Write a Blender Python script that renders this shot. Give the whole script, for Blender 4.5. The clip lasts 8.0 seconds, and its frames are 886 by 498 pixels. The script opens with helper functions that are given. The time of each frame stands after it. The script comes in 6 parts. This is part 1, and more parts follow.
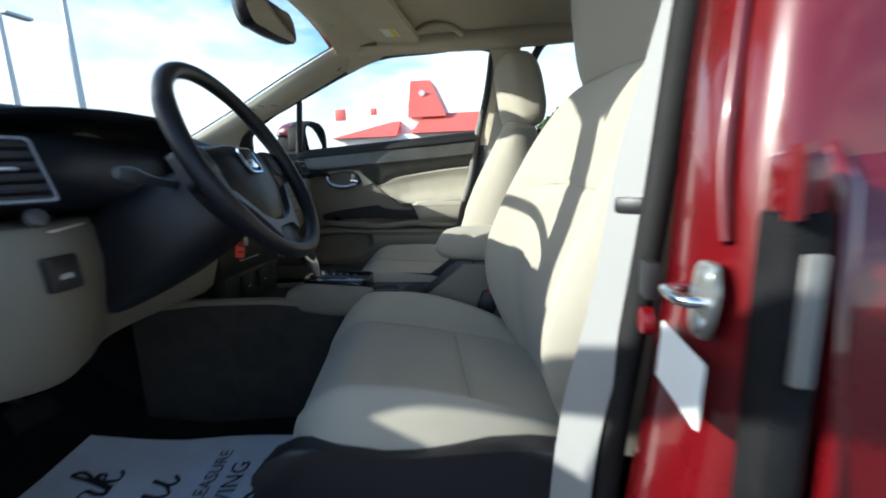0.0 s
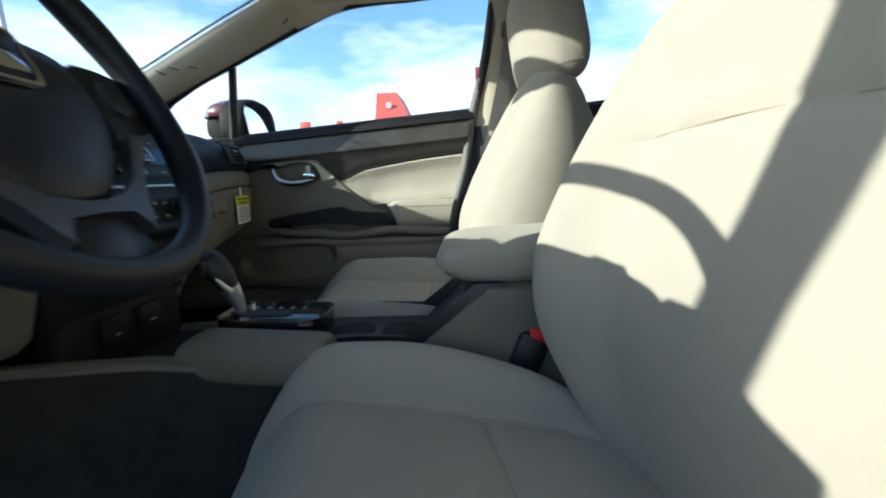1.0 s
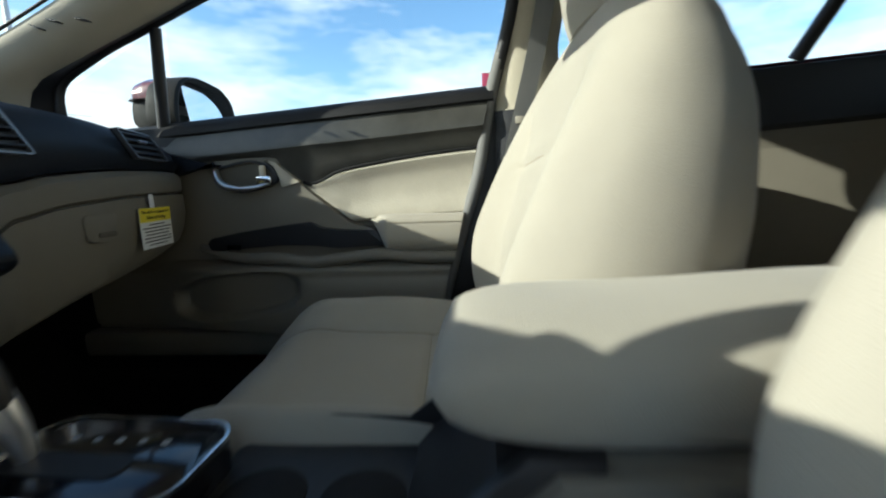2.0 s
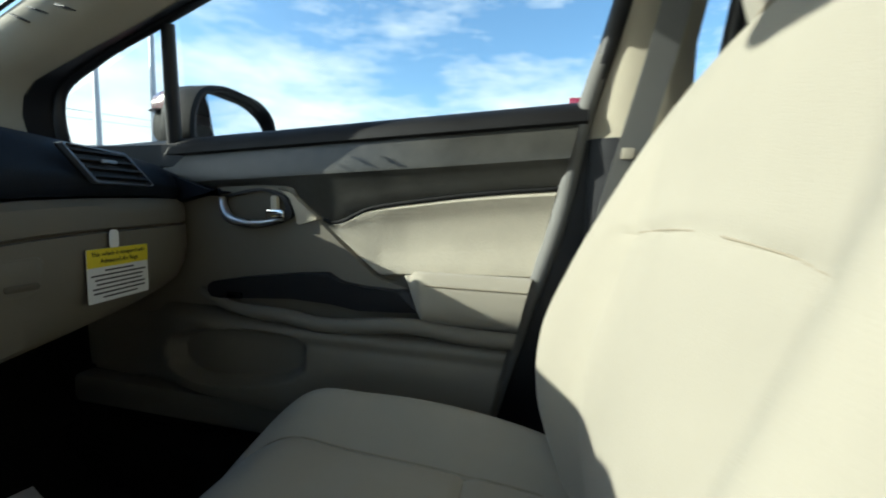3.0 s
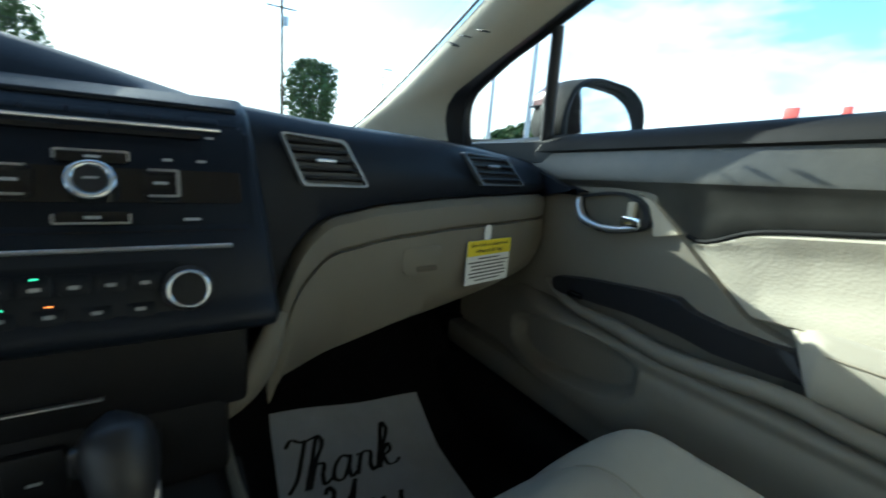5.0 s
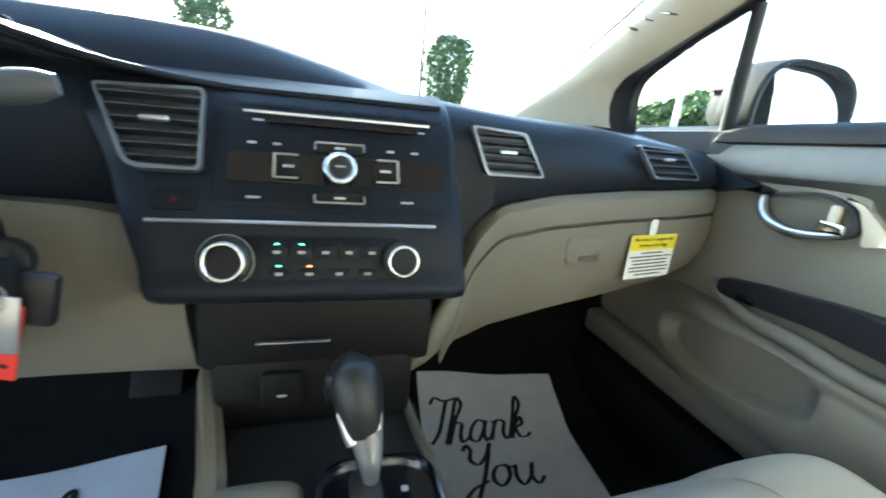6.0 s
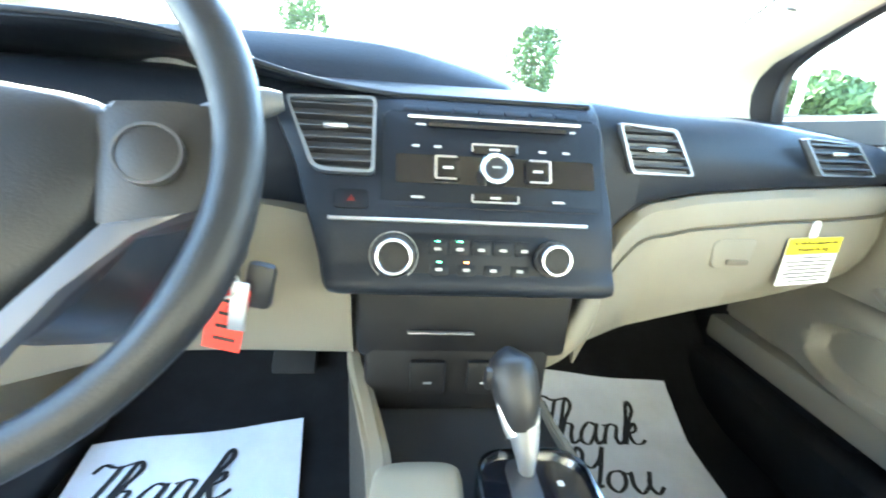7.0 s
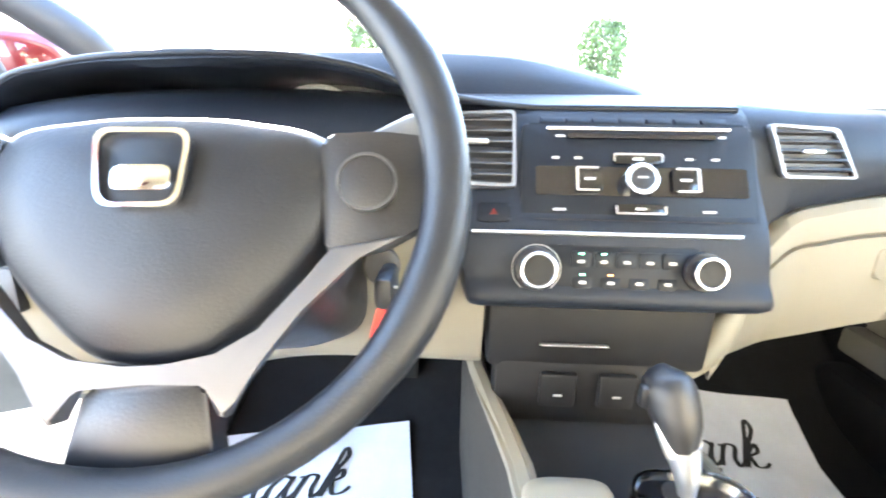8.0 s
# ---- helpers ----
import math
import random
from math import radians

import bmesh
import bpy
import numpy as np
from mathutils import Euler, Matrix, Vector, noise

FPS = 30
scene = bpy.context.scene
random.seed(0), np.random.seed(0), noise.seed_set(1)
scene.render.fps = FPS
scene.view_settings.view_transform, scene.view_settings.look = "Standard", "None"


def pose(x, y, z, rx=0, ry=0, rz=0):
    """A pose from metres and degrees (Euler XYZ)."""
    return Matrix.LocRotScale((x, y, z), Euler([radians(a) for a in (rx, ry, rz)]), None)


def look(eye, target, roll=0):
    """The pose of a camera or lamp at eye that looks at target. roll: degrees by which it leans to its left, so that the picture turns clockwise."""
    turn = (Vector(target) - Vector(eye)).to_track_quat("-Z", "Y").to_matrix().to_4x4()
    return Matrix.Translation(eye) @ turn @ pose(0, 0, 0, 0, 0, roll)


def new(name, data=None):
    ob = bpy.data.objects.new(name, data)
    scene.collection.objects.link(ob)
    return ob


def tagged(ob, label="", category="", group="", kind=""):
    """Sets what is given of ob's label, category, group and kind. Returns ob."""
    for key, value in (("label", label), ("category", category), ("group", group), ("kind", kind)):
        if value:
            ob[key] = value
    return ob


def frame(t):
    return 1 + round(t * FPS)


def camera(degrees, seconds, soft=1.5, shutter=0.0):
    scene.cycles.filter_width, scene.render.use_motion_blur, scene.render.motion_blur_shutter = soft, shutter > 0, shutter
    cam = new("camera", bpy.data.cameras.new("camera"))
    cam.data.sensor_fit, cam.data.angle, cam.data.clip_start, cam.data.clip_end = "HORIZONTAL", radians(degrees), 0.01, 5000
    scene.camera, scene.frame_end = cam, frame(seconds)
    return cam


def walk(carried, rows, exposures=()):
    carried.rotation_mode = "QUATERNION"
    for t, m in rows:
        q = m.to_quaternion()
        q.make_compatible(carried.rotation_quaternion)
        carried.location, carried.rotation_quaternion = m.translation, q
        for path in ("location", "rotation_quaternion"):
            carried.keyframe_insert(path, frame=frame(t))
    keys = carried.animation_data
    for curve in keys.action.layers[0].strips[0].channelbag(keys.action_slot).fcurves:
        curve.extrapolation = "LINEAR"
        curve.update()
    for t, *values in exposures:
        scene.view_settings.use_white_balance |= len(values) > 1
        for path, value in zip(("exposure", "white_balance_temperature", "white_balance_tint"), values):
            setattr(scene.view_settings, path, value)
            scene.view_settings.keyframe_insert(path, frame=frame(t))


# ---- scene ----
cam = camera(91.3, 8.0, 1.9, 0.5)
PATH = [
    (0, (-1.02, -0.601, 0.889), (0.924, -0.32, 0.51), -1.9),
    (0.5, (-0.812, -0.538, 0.837), (1.149, -0.318, 0.51), -1.8),
    (1, (-0.624, -0.491, 0.816), (1.344, -0.351, 0.49), -2.4),
    (1.5, (-0.442, -0.463, 0.792), (1.531, -0.393, 0.471), -2.8),
    (1.7, (-0.369, -0.461, 0.799), (1.601, -0.371, 0.469), -2.5),
    (2.8, (-0.008, -0.494, 0.849), (1.935, -0.043, 0.695), 0.0),
    (3, (0.021, -0.467, 0.859), (1.948, 0.027, 0.657), 1.6),
    (3.5, (0.088, -0.448, 0.879), (1.932, 0.31, 0.714), 1.7),
    (4, (0.094, -0.444, 0.897), (1.689, 0.745, 0.7), 1.9),
    (4.5, (0.078, -0.43, 0.908), (1.383, 1.051, 0.584), 3.8),
    (5, (0.051, -0.419, 0.916), (1.113, 1.221, 0.489), 4.7),
    (5.2, (0.038, -0.421, 0.916), (0.985, 1.283, 0.467), 4.7),
    (6.3, (-0.045, -0.425, 0.934), (0.396, 1.43, 0.331), 5.3),
    (6.5, (-0.061, -0.422, 0.928), (0.307, 1.448, 0.323), 4.7),
    (7, (-0.096, -0.422, 0.932), (0.102, 1.467, 0.306), 3.7),
    (7.5, (-0.133, -0.425, 0.942), (-0.094, 1.476, 0.321), 2.1),
    (8, (-0.177, -0.421, 0.94), (-0.265, 1.477, 0.315), 0.7),
]
EXPOSURES = [(0, 1.0, 5820, 3), (1, 0.9, 5820, 2), (1.5, 0.8, 5880, 1), (3, 0.65, 5950, -2), (4, 0.65, 5900, -6), (4.5, 0.78, 5750, -8), (5, 1.36, 5550, -8), (5.2, 1.62, 5650, -7), (6.3, 3.75, 5950, -4), (6.5, 3.95, 5950, -4), (7, 5.05, 5950, -5), (7.5, 5.6, 6550, 4), (8, 5.5, 6600, 8)]
walk(cam, [(t, look(eye, target, roll)) for t, eye, target, roll in PATH], EXPOSURES)

# ---- world and sun ----
SUN_AZ, SUN_EL = radians(-21), radians(23)
world = bpy.data.worlds.new("sky_world")
scene.world = world
world.use_nodes = True
wn, wl = world.node_tree.nodes, world.node_tree.links
wn.clear()
w_out = wn.new("ShaderNodeOutputWorld")
w_bg = wn.new("ShaderNodeBackground")
w_sky = wn.new("ShaderNodeTexSky")
w_sky.sky_type = "NISHITA"
w_sky.sun_disc = False
w_sky.sun_elevation = SUN_EL
w_sky.sun_rotation = SUN_AZ
w_sky.air_density, w_sky.dust_density, w_sky.ozone_density = 1.0, 1.2, 2.0
w_bg.inputs["Strength"].default_value = 0.066
w_co = wn.new("ShaderNodeTexCoord")
w_map = wn.new("ShaderNodeMapping")
w_map.inputs["Scale"].default_value = (1.3, 1.3, 4.2)
w_map.inputs["Location"].default_value = (0.4, 0.2, 0.05)
w_noise = wn.new("ShaderNodeTexNoise")
w_noise.inputs["Scale"].default_value = 2.6
w_noise.inputs["Detail"].default_value = 9.0
w_noise.inputs["Roughness"].default_value = 0.62
w_ramp = wn.new("ShaderNodeValToRGB")
w_ramp.color_ramp.elements[0].position, w_ramp.color_ramp.elements[1].position = 0.50, 0.80
w_sep = wn.new("ShaderNodeSeparateXYZ")
w_low = wn.new("ShaderNodeMapRange")
w_low.inputs["From Min"].default_value, w_low.inputs["From Max"].default_value = 0.10, 0.34
w_low.inputs["To Min"].default_value, w_low.inputs["To Max"].default_value = 0.26, 0.0
w_add = wn.new("ShaderNodeMath")
w_add.operation = "ADD"
w_mix = wn.new("ShaderNodeMix")
w_mix.data_type = "RGBA"
w_mix.inputs[7].default_value = (13.0, 13.1, 13.3, 1)
w_sat = wn.new("ShaderNodeHueSaturation")
w_sat.inputs["Saturation"].default_value = 1.10
w_sat.inputs["Value"].default_value = 2.75
wl.new(w_co.outputs["Generated"], w_map.inputs["Vector"])
wl.new(w_map.outputs["Vector"], w_noise.inputs["Vector"])
wl.new(w_co.outputs["Generated"], w_sep.inputs[0])
wl.new(w_sep.outputs["Z"], w_low.inputs["Value"])
wl.new(w_noise.outputs["Fac"], w_add.inputs[0])
wl.new(w_low.outputs["Result"], w_add.inputs[1])
wl.new(w_add.outputs[0], w_ramp.inputs["Fac"])
wl.new(w_ramp.outputs["Color"], w_mix.inputs[0])
wl.new(w_sky.outputs["Color"], w_sat.inputs["Color"])
wl.new(w_sat.outputs["Color"], w_mix.inputs[6])
wl.new(w_mix.outputs[2], w_bg.inputs["Color"])
wl.new(w_bg.outputs["Background"], w_out.inputs["Surface"])

sun = new("sun", bpy.data.lights.new("sun", "SUN"))
sun.data.energy, sun.data.angle, sun.data.color = 5.0, radians(0.55), (1.0, 0.93, 0.80)
sun_dir = Vector((math.sin(SUN_AZ) * math.cos(SUN_EL), math.cos(SUN_AZ) * math.cos(SUN_EL), math.sin(SUN_EL)))
sun.matrix_world = look(sun_dir * 50, (0, 0, 0))


# ---- materials ----
def material(name, color, rough=0.5, metal=0.0, grain=0.0, grain_scale=900.0, blotch=0.12, blotch_scale=9.0,
             coat=0.0, spec=0.5, sheen=0.0, rough_var=0.1, weave=False):
    m = bpy.data.materials.new(name)
    m.use_nodes = True
    n, l = m.node_tree.nodes, m.node_tree.links
    b = n["Principled BSDF"]
    b.inputs["Metallic"].default_value = metal
    b.inputs["Coat Weight"].default_value = coat
    b.inputs["Coat Roughness"].default_value = 0.04
    b.inputs["Specular IOR Level"].default_value = spec
    b.inputs["Sheen Weight"].default_value = sheen
    co = n.new("ShaderNodeTexCoord")
    big = n.new("ShaderNodeTexNoise")
    big.inputs["Scale"].default_value, big.inputs["Detail"].default_value = blotch_scale, 6.0
    big.inputs["Roughness"].default_value = 0.65
    l.new(co.outputs["Object"], big.inputs["Vector"])
    tone = n.new("ShaderNodeMapRange")
    tone.inputs["From Min"].default_value, tone.inputs["From Max"].default_value = 0.3, 0.7
    tone.inputs["To Min"].default_value, tone.inputs["To Max"].default_value = 1.0 - blotch, 1.0 + blotch
    l.new(big.outputs["Fac"], tone.inputs["Value"])
    mul = n.new("ShaderNodeMix")
    mul.data_type, mul.blend_type = "RGBA", "MULTIPLY"
    mul.inputs[0].default_value = 1.0
    mul.inputs[6].default_value = (*color, 1)
    l.new(tone.outputs["Result"], mul.inputs[7])
    l.new(mul.outputs[2], b.inputs["Base Color"])
    rr = n.new("ShaderNodeMapRange")
    rr.inputs["From Min"].default_value, rr.inputs["From Max"].default_value = 0.3, 0.7
    rr.inputs["To Min"].default_value = max(0.02, rough - rough_var * rough * 2)
    rr.inputs["To Max"].default_value = min(1.0, rough + rough_var * rough * 2)
    l.new(big.outputs["Fac"], rr.inputs["Value"])
    l.new(rr.outputs["Result"], b.inputs["Roughness"])
    if grain > 0:
        if weave:
            fine = n.new("ShaderNodeTexVoronoi")
            fine.inputs["Scale"].default_value = grain_scale
            out = fine.outputs["Distance"]
        else:
            fine = n.new("ShaderNodeTexNoise")
            fine.inputs["Scale"].default_value, fine.inputs["Detail"].default_value = grain_scale, 3.0
            out = fine.outputs["Fac"]
        l.new(co.outputs["Object"], fine.inputs["Vector"])
        bump = n.new("ShaderNodeBump")
        bump.inputs["Strength"].default_value = grain
        bump.inputs["Distance"].default_value = 0.0004 if weave else 0.0010
        l.new(out, bump.inputs["Height"])
        l.new(bump.outputs["Normal"], b.inputs["Normal"])
    return m


def glass_material(name, tint, gloss_rough=0.0, boost=1.0):
    m = bpy.data.materials.new(name)
    m.use_nodes = True
    n, l = m.node_tree.nodes, m.node_tree.links
    n.clear()
    out = n.new("ShaderNodeOutputMaterial")
    mix = n.new("ShaderNodeMixShader")
    tr = n.new("ShaderNodeBsdfTransparent")
    gl = n.new("ShaderNodeBsdfGlossy")
    lw = n.new("ShaderNodeLayerWeight")
    lw.inputs["Blend"].default_value = 0.5
    pw = n.new("ShaderNodeMath")
    pw.operation, pw.inputs[1].default_value = "POWER", 5.0
    fr = n.new("ShaderNodeMapRange")
    fr.inputs["To Min"].default_value, fr.inputs["To Max"].default_value = 0.045 * boost, 0.9
    l.new(lw.outputs["Facing"], pw.inputs[0])
    l.new(pw.outputs[0], fr.inputs["Value"])
    tr.inputs["Color"].default_value = (*tint, 1)
    gl.inputs["Roughness"].default_value = gloss_rough
    l.new(fr.outputs["Result"], mix.inputs["Fac"])
    l.new(tr.outputs["BSDF"], mix.inputs[1])
    l.new(gl.outputs["BSDF"], mix.inputs[2])
    l.new(mix.outputs["Shader"], out.inputs["Surface"])
    return m


def lamp_material(name, color, strength):
    m = bpy.data.materials.new(name)
    m.use_nodes = True
    b = m.node_tree.nodes["Principled BSDF"]
    b.inputs["Base Color"].default_value = (*color, 1)
    b.inputs["Emission Color"].default_value = (*color, 1)
    b.inputs["Emission Strength"].default_value = strength
    return m


CLOTH = material("cream_seat_cloth", (0.335, 0.308, 0.250), 0.9, grain=0.5, grain_scale=900, blotch=0.06, blotch_scale=5, sheen=0.15, spec=0.2, weave=True)
CLOTH_W = material("cream_ribbed_cloth", (0.42, 0.387, 0.312), 0.9, grain=1.0, grain_scale=260, blotch=0.08, blotch_scale=14, spec=0.2, weave=True)
SEAM = material("seam_thread", (0.27, 0.235, 0.175), 0.9, blotch=0.1)
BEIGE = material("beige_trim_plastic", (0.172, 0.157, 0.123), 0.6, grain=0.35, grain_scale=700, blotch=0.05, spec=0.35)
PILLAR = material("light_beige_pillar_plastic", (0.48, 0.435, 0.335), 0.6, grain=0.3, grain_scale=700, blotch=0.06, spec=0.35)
PITCH = material("matt_black_plastic", (0.007, 0.007, 0.008), 0.6, grain=0.2, grain_scale=600, blotch=0.15, spec=0.3)
CUBBY = material("dark_grey_liner", (0.030, 0.030, 0.031), 0.9, grain=0.4, blotch=0.2, spec=0.2)
# darker copy of the beige trim: recess shade is put into its colour
SHADED_BEIGE = material("shaded_beige_plastic", (0.105, 0.094, 0.070), 0.65, grain=0.3, grain_scale=700, blotch=0.06, spec=0.3)
TRIMSILVER = material("satin_wheel_silver", (0.10, 0.10, 0.108), 0.45, metal=0.75, blotch=0.05)
SEALGREY = material("grey_door_seal", (0.17, 0.168, 0.16), 0.8, grain=0.3, blotch=0.12, spec=0.3)
VENTRIM = material("satin_vent_silver", (0.22, 0.235, 0.26), 0.45, metal=0.7, blotch=0.06, blotch_scale=30)
STALK = material("grey_stalk_plastic", (0.075, 0.078, 0.085), 0.45, blotch=0.08)
HEADLINER = material("headliner_cloth", (0.56, 0.51, 0.40), 0.95, grain=0.6, grain_scale=600, blotch=0.06, spec=0.1)
DASH = material("charcoal_dash_plastic", (0.009, 0.012, 0.019), 0.50, grain=0.35, grain_scale=520, blotch=0.12, blotch_scale=6, spec=0.22)
DOORTOP = material("grey_door_upper", (0.052, 0.051, 0.045), 0.34, grain=0.3, grain_scale=600, blotch=0.3, blotch_scale=12, spec=0.5)
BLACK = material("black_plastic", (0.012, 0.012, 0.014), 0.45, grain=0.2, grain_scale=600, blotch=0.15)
GLOSS = material("gloss_black", (0.005, 0.0055, 0.008), 0.14, blotch=0.1, coat=0.3)
RUBBER = material("black_rubber", (0.010, 0.010, 0.010), 0.75, grain=0.2, blotch=0.2, spec=0.25)
LEATHER = material("dark_wheel_leather", (0.009, 0.0103, 0.014), 0.46, grain=0.22, grain_scale=650, blotch=0.15, blotch_scale=12, spec=0.34)
SILVER = material("satin_silver", (0.62, 0.62, 0.63), 0.32, metal=0.9, blotch=0.05)
CHROME = material("chrome", (0.82, 0.83, 0.85), 0.09, metal=1.0, blotch=0.04)
DIALCHROME = material("dial_chrome", (0.55, 0.56, 0.58), 0.14, metal=1.0, blotch=0.04)
STEEL = material("zinc_steel", (0.55, 0.56, 0.53), 0.35, metal=0.9, blotch=0.15, blotch_scale=40)
GREYCARPET = material("grey_tunnel_carpet", (0.036, 0.034, 0.031), 1.0, grain=1.0, grain_scale=500, blotch=0.25, blotch_scale=20, spec=0.1)
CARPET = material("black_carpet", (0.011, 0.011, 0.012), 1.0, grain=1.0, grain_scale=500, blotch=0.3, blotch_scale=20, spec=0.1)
RED = material("dark_red_paint", (0.100, 0.0018, 0.004), 0.30, blotch=0.05, coat=1.0, spec=0.3)
RED_PLASTIC = material("red_plastic", (0.62, 0.02, 0.02), 0.4, blotch=0.08)
PAPER = material("white_mat_paper", (0.66, 0.68, 0.74), 0.85, grain=0.5, grain_scale=60, blotch=0.08, blotch_scale=12)
LABELW = material("white_label_paper", (0.80, 0.80, 0.78), 0.7, blotch=0.04)
YELLOW = material("yellow_label_print", (0.80, 0.66, 0.03), 0.6, blotch=0.05)
INK = material("black_ink", (0.012, 0.012, 0.014), 0.7, blotch=0.1)
REDTAG = material("red_tag_card", (0.75, 0.05, 0.035), 0.5, blotch=0.06)
PANEL = material("smooth_charcoal_panel", (0.006, 0.0078, 0.012), 0.46, grain=0.10, grain_scale=700, blotch=0.1, spec=0.18)
MARK = material("white_print", (0.34, 0.34, 0.33), 0.6, blotch=0.05)
# light grey webbing set darker: the belts' shade is averaged into this colour
WEBBING = material("shade_darkened_belt_webbing", (0.27, 0.268, 0.26), 0.8, grain=0.15, grain_scale=700, blotch=0.06)
MIRROR = material("mirror_silvering", (0.92, 0.93, 0.94), 0.012, metal=1.0, blotch=0.0)
GLASS = glass_material("clear_glass", (0.93, 0.96, 0.95))
GAUGE = material("gauge_face", (0.03, 0.03, 0.035), 0.35, blotch=0.1, coat=0.4)
LED_G = lamp_material("green_led", (0.15, 0.9, 0.45), 1.0)
LED_O = lamp_material("orange_led", (1.0, 0.24, 0.05), 1.2)
ASPHALT = material("asphalt", (0.055, 0.055, 0.056), 0.9, grain=1.0, grain_scale=60, blotch=0.2, blotch_scale=0.4)
LEAF = material("tree_leaf", (0.075, 0.115, 0.038), 0.7, blotch=0.45, blotch_scale=0.9, spec=0.3)
BARK = material("bark", (0.10, 0.075, 0.05), 0.9, grain=1.0, grain_scale=20, blotch=0.3, blotch_scale=3)
ROOFRED = material("red_roof_metal", (0.62, 0.115, 0.095), 0.45, blotch=0.08, blotch_scale=0.6)
STUCCO = material("white_wall_paint", (0.78, 0.77, 0.74), 0.85, grain=0.4, grain_scale=30, blotch=0.06, blotch_scale=0.5)
POLE = material("galvanised_pole", (0.55, 0.56, 0.57), 0.5, metal=0.4, blotch=0.08, blotch_scale=3)
WINDOWD = material("dark_window", (0.012, 0.010, 0.016), 0.1, blotch=0.1, spec=0.35)
SIGNRED = material("sign_red", (0.30, 0.02, 0.06), 0.5, blotch=0.05)

# ---- building helpers ----
BASE = {}


def thing(name, base, label, category, group="", kind=""):
    ob = new(name)
    ob.location = base
    ob.empty_display_size = 0.05
    BASE[ob.name] = Vector(base)
    return tagged(ob, label, category, group, kind)


def part(name, shape, mat, parent, label="", smooth=True):
    """shape: a bmesh, or (verts, faces); in world places. One mesh object under a thing or a part."""
    me = bpy.data.meshes.new(name)
    if isinstance(shape, tuple):
        me.from_pydata([tuple(float(c) for c in v) for v in shape[0]], [], shape[1])
        bm = bmesh.new()
        bm.from_mesh(me)
    else:
        bm = shape
    bmesh.ops.recalc_face_normals(bm, faces=bm.faces)
    bm.to_mesh(me)
    bm.free()
    me.materials.append(mat)
    base = BASE.get(parent.name) if parent else Vector((0, 0, 0))
    me.transform(Matrix.Translation(-base))
    me.polygons.foreach_set("use_smooth", [smooth] * len(me.polygons))
    if smooth:
        me.set_sharp_from_angle(angle=radians(38))
    ob = new(name, me)
    if parent:
        ob.parent = parent
        BASE[ob.name] = base
    if label:
        ob["label"] = label
    return ob


def alone(name, shape, mat, label, category, kind="", group="", smooth=True):
    ob = part(name, shape, mat, None, "", smooth)
    BASE[ob.name] = Vector((0, 0, 0))
    return tagged(ob, label, category, group, kind)


def smoothstep(a, b, x):
    t = np.clip((np.asarray(x, float) - a) / (b - a), 0, 1)
    return t * t * (3 - 2 * t)


def table(xs, ys):
    """A smooth function through a few stations (Catmull-Rom)."""
    xs, ys = np.array(xs, float), np.array(ys, float)
    slope = np.gradient(ys, xs, axis=0)

    def f(x):
        x = min(max(x, xs[0]), xs[-1])
        i = min(int(np.searchsorted(xs, x, side="right")) - 1, len(xs) - 2)
        h = xs[i + 1] - xs[i]
        t = (x - xs[i]) / h
        return ((2 * t**3 - 3 * t**2 + 1) * ys[i] + (t**3 - 2 * t**2 + t) * h * slope[i]
                + (-2 * t**3 + 3 * t**2) * ys[i + 1] + (t**3 - t**2) * h * slope[i + 1])

    return f


def curve_pts(pts, n, closed=False):
    """n points on a smooth curve through pts."""
    pts = np.array(pts, float)
    if closed:
        pts = np.vstack([pts, pts[:1]])
    d = np.r_[0, np.cumsum(np.linalg.norm(np.diff(pts, axis=0), axis=1))]
    if closed:
        ext = np.vstack([pts[-2:-1], pts, pts[1:2]])
        de = np.r_[-(d[-1] - d[-2]), d, d[-1] + d[1]]
        f = table(de, ext)
        return np.array([f(s) for s in np.linspace(0, d[-1], n, endpoint=False)])
    f = table(d, pts)
    return np.array([f(s) for s in np.linspace(0, d[-1], n)])


def loft(rings, closed=True, caps=True):
    """Faces between rings of equal length."""
    rings = [np.asarray(r, float) for r in rings]
    k, verts, faces = len(rings[0]), np.vstack(rings), []
    for i in range(len(rings) - 1):
        for j in range(k if closed else k - 1):
            a, b = i * k + j, i * k + (j + 1) % k
            faces.append((a, b, b + k, a + k))
    if caps and closed:
        faces.append(tuple(range(k))[::-1])
        faces.append(tuple((len(rings) - 1) * k + j for j in range(k)))
    return verts, faces


def tube(pts, radius, n=10, flat=1.0, closed=False):
    """A round bar along points; radius one number or one a point; flat: thickness across the first normal."""
    pts = np.array(pts, float)
    rad = np.broadcast_to(np.asarray(radius, float), (len(pts),))
    if closed:
        tang = np.roll(pts, -1, 0) - np.roll(pts, 1, 0)
    else:
        tang = np.gradient(pts, axis=0)
    tang /= np.linalg.norm(tang, axis=1)[:, None] + 1e-12
    ref = np.array([0, 0, 1.0]) if abs(tang[0][2]) < 0.9 else np.array([1.0, 0, 0])
    nrm = np.cross(tang[0], ref)
    rings = []
    for p, t, r in zip(pts, tang, rad):
        nrm = nrm - (nrm @ t) * t
        nrm /= np.linalg.norm(nrm) + 1e-12
        bi = np.cross(t, nrm)
        a = np.linspace(0, 2 * np.pi, n, endpoint=False)
        rings.append(p + r * (np.cos(a)[:, None] * nrm * flat + np.sin(a)[:, None] * bi))
    if closed:
        v, f = loft(rings, True, False)
        k, m = n, len(rings)
        f += [((m - 1) * k + j, (m - 1) * k + (j + 1) % k, (j + 1) % k, j) for j in range(k)]
        return v, f
    return loft(rings)


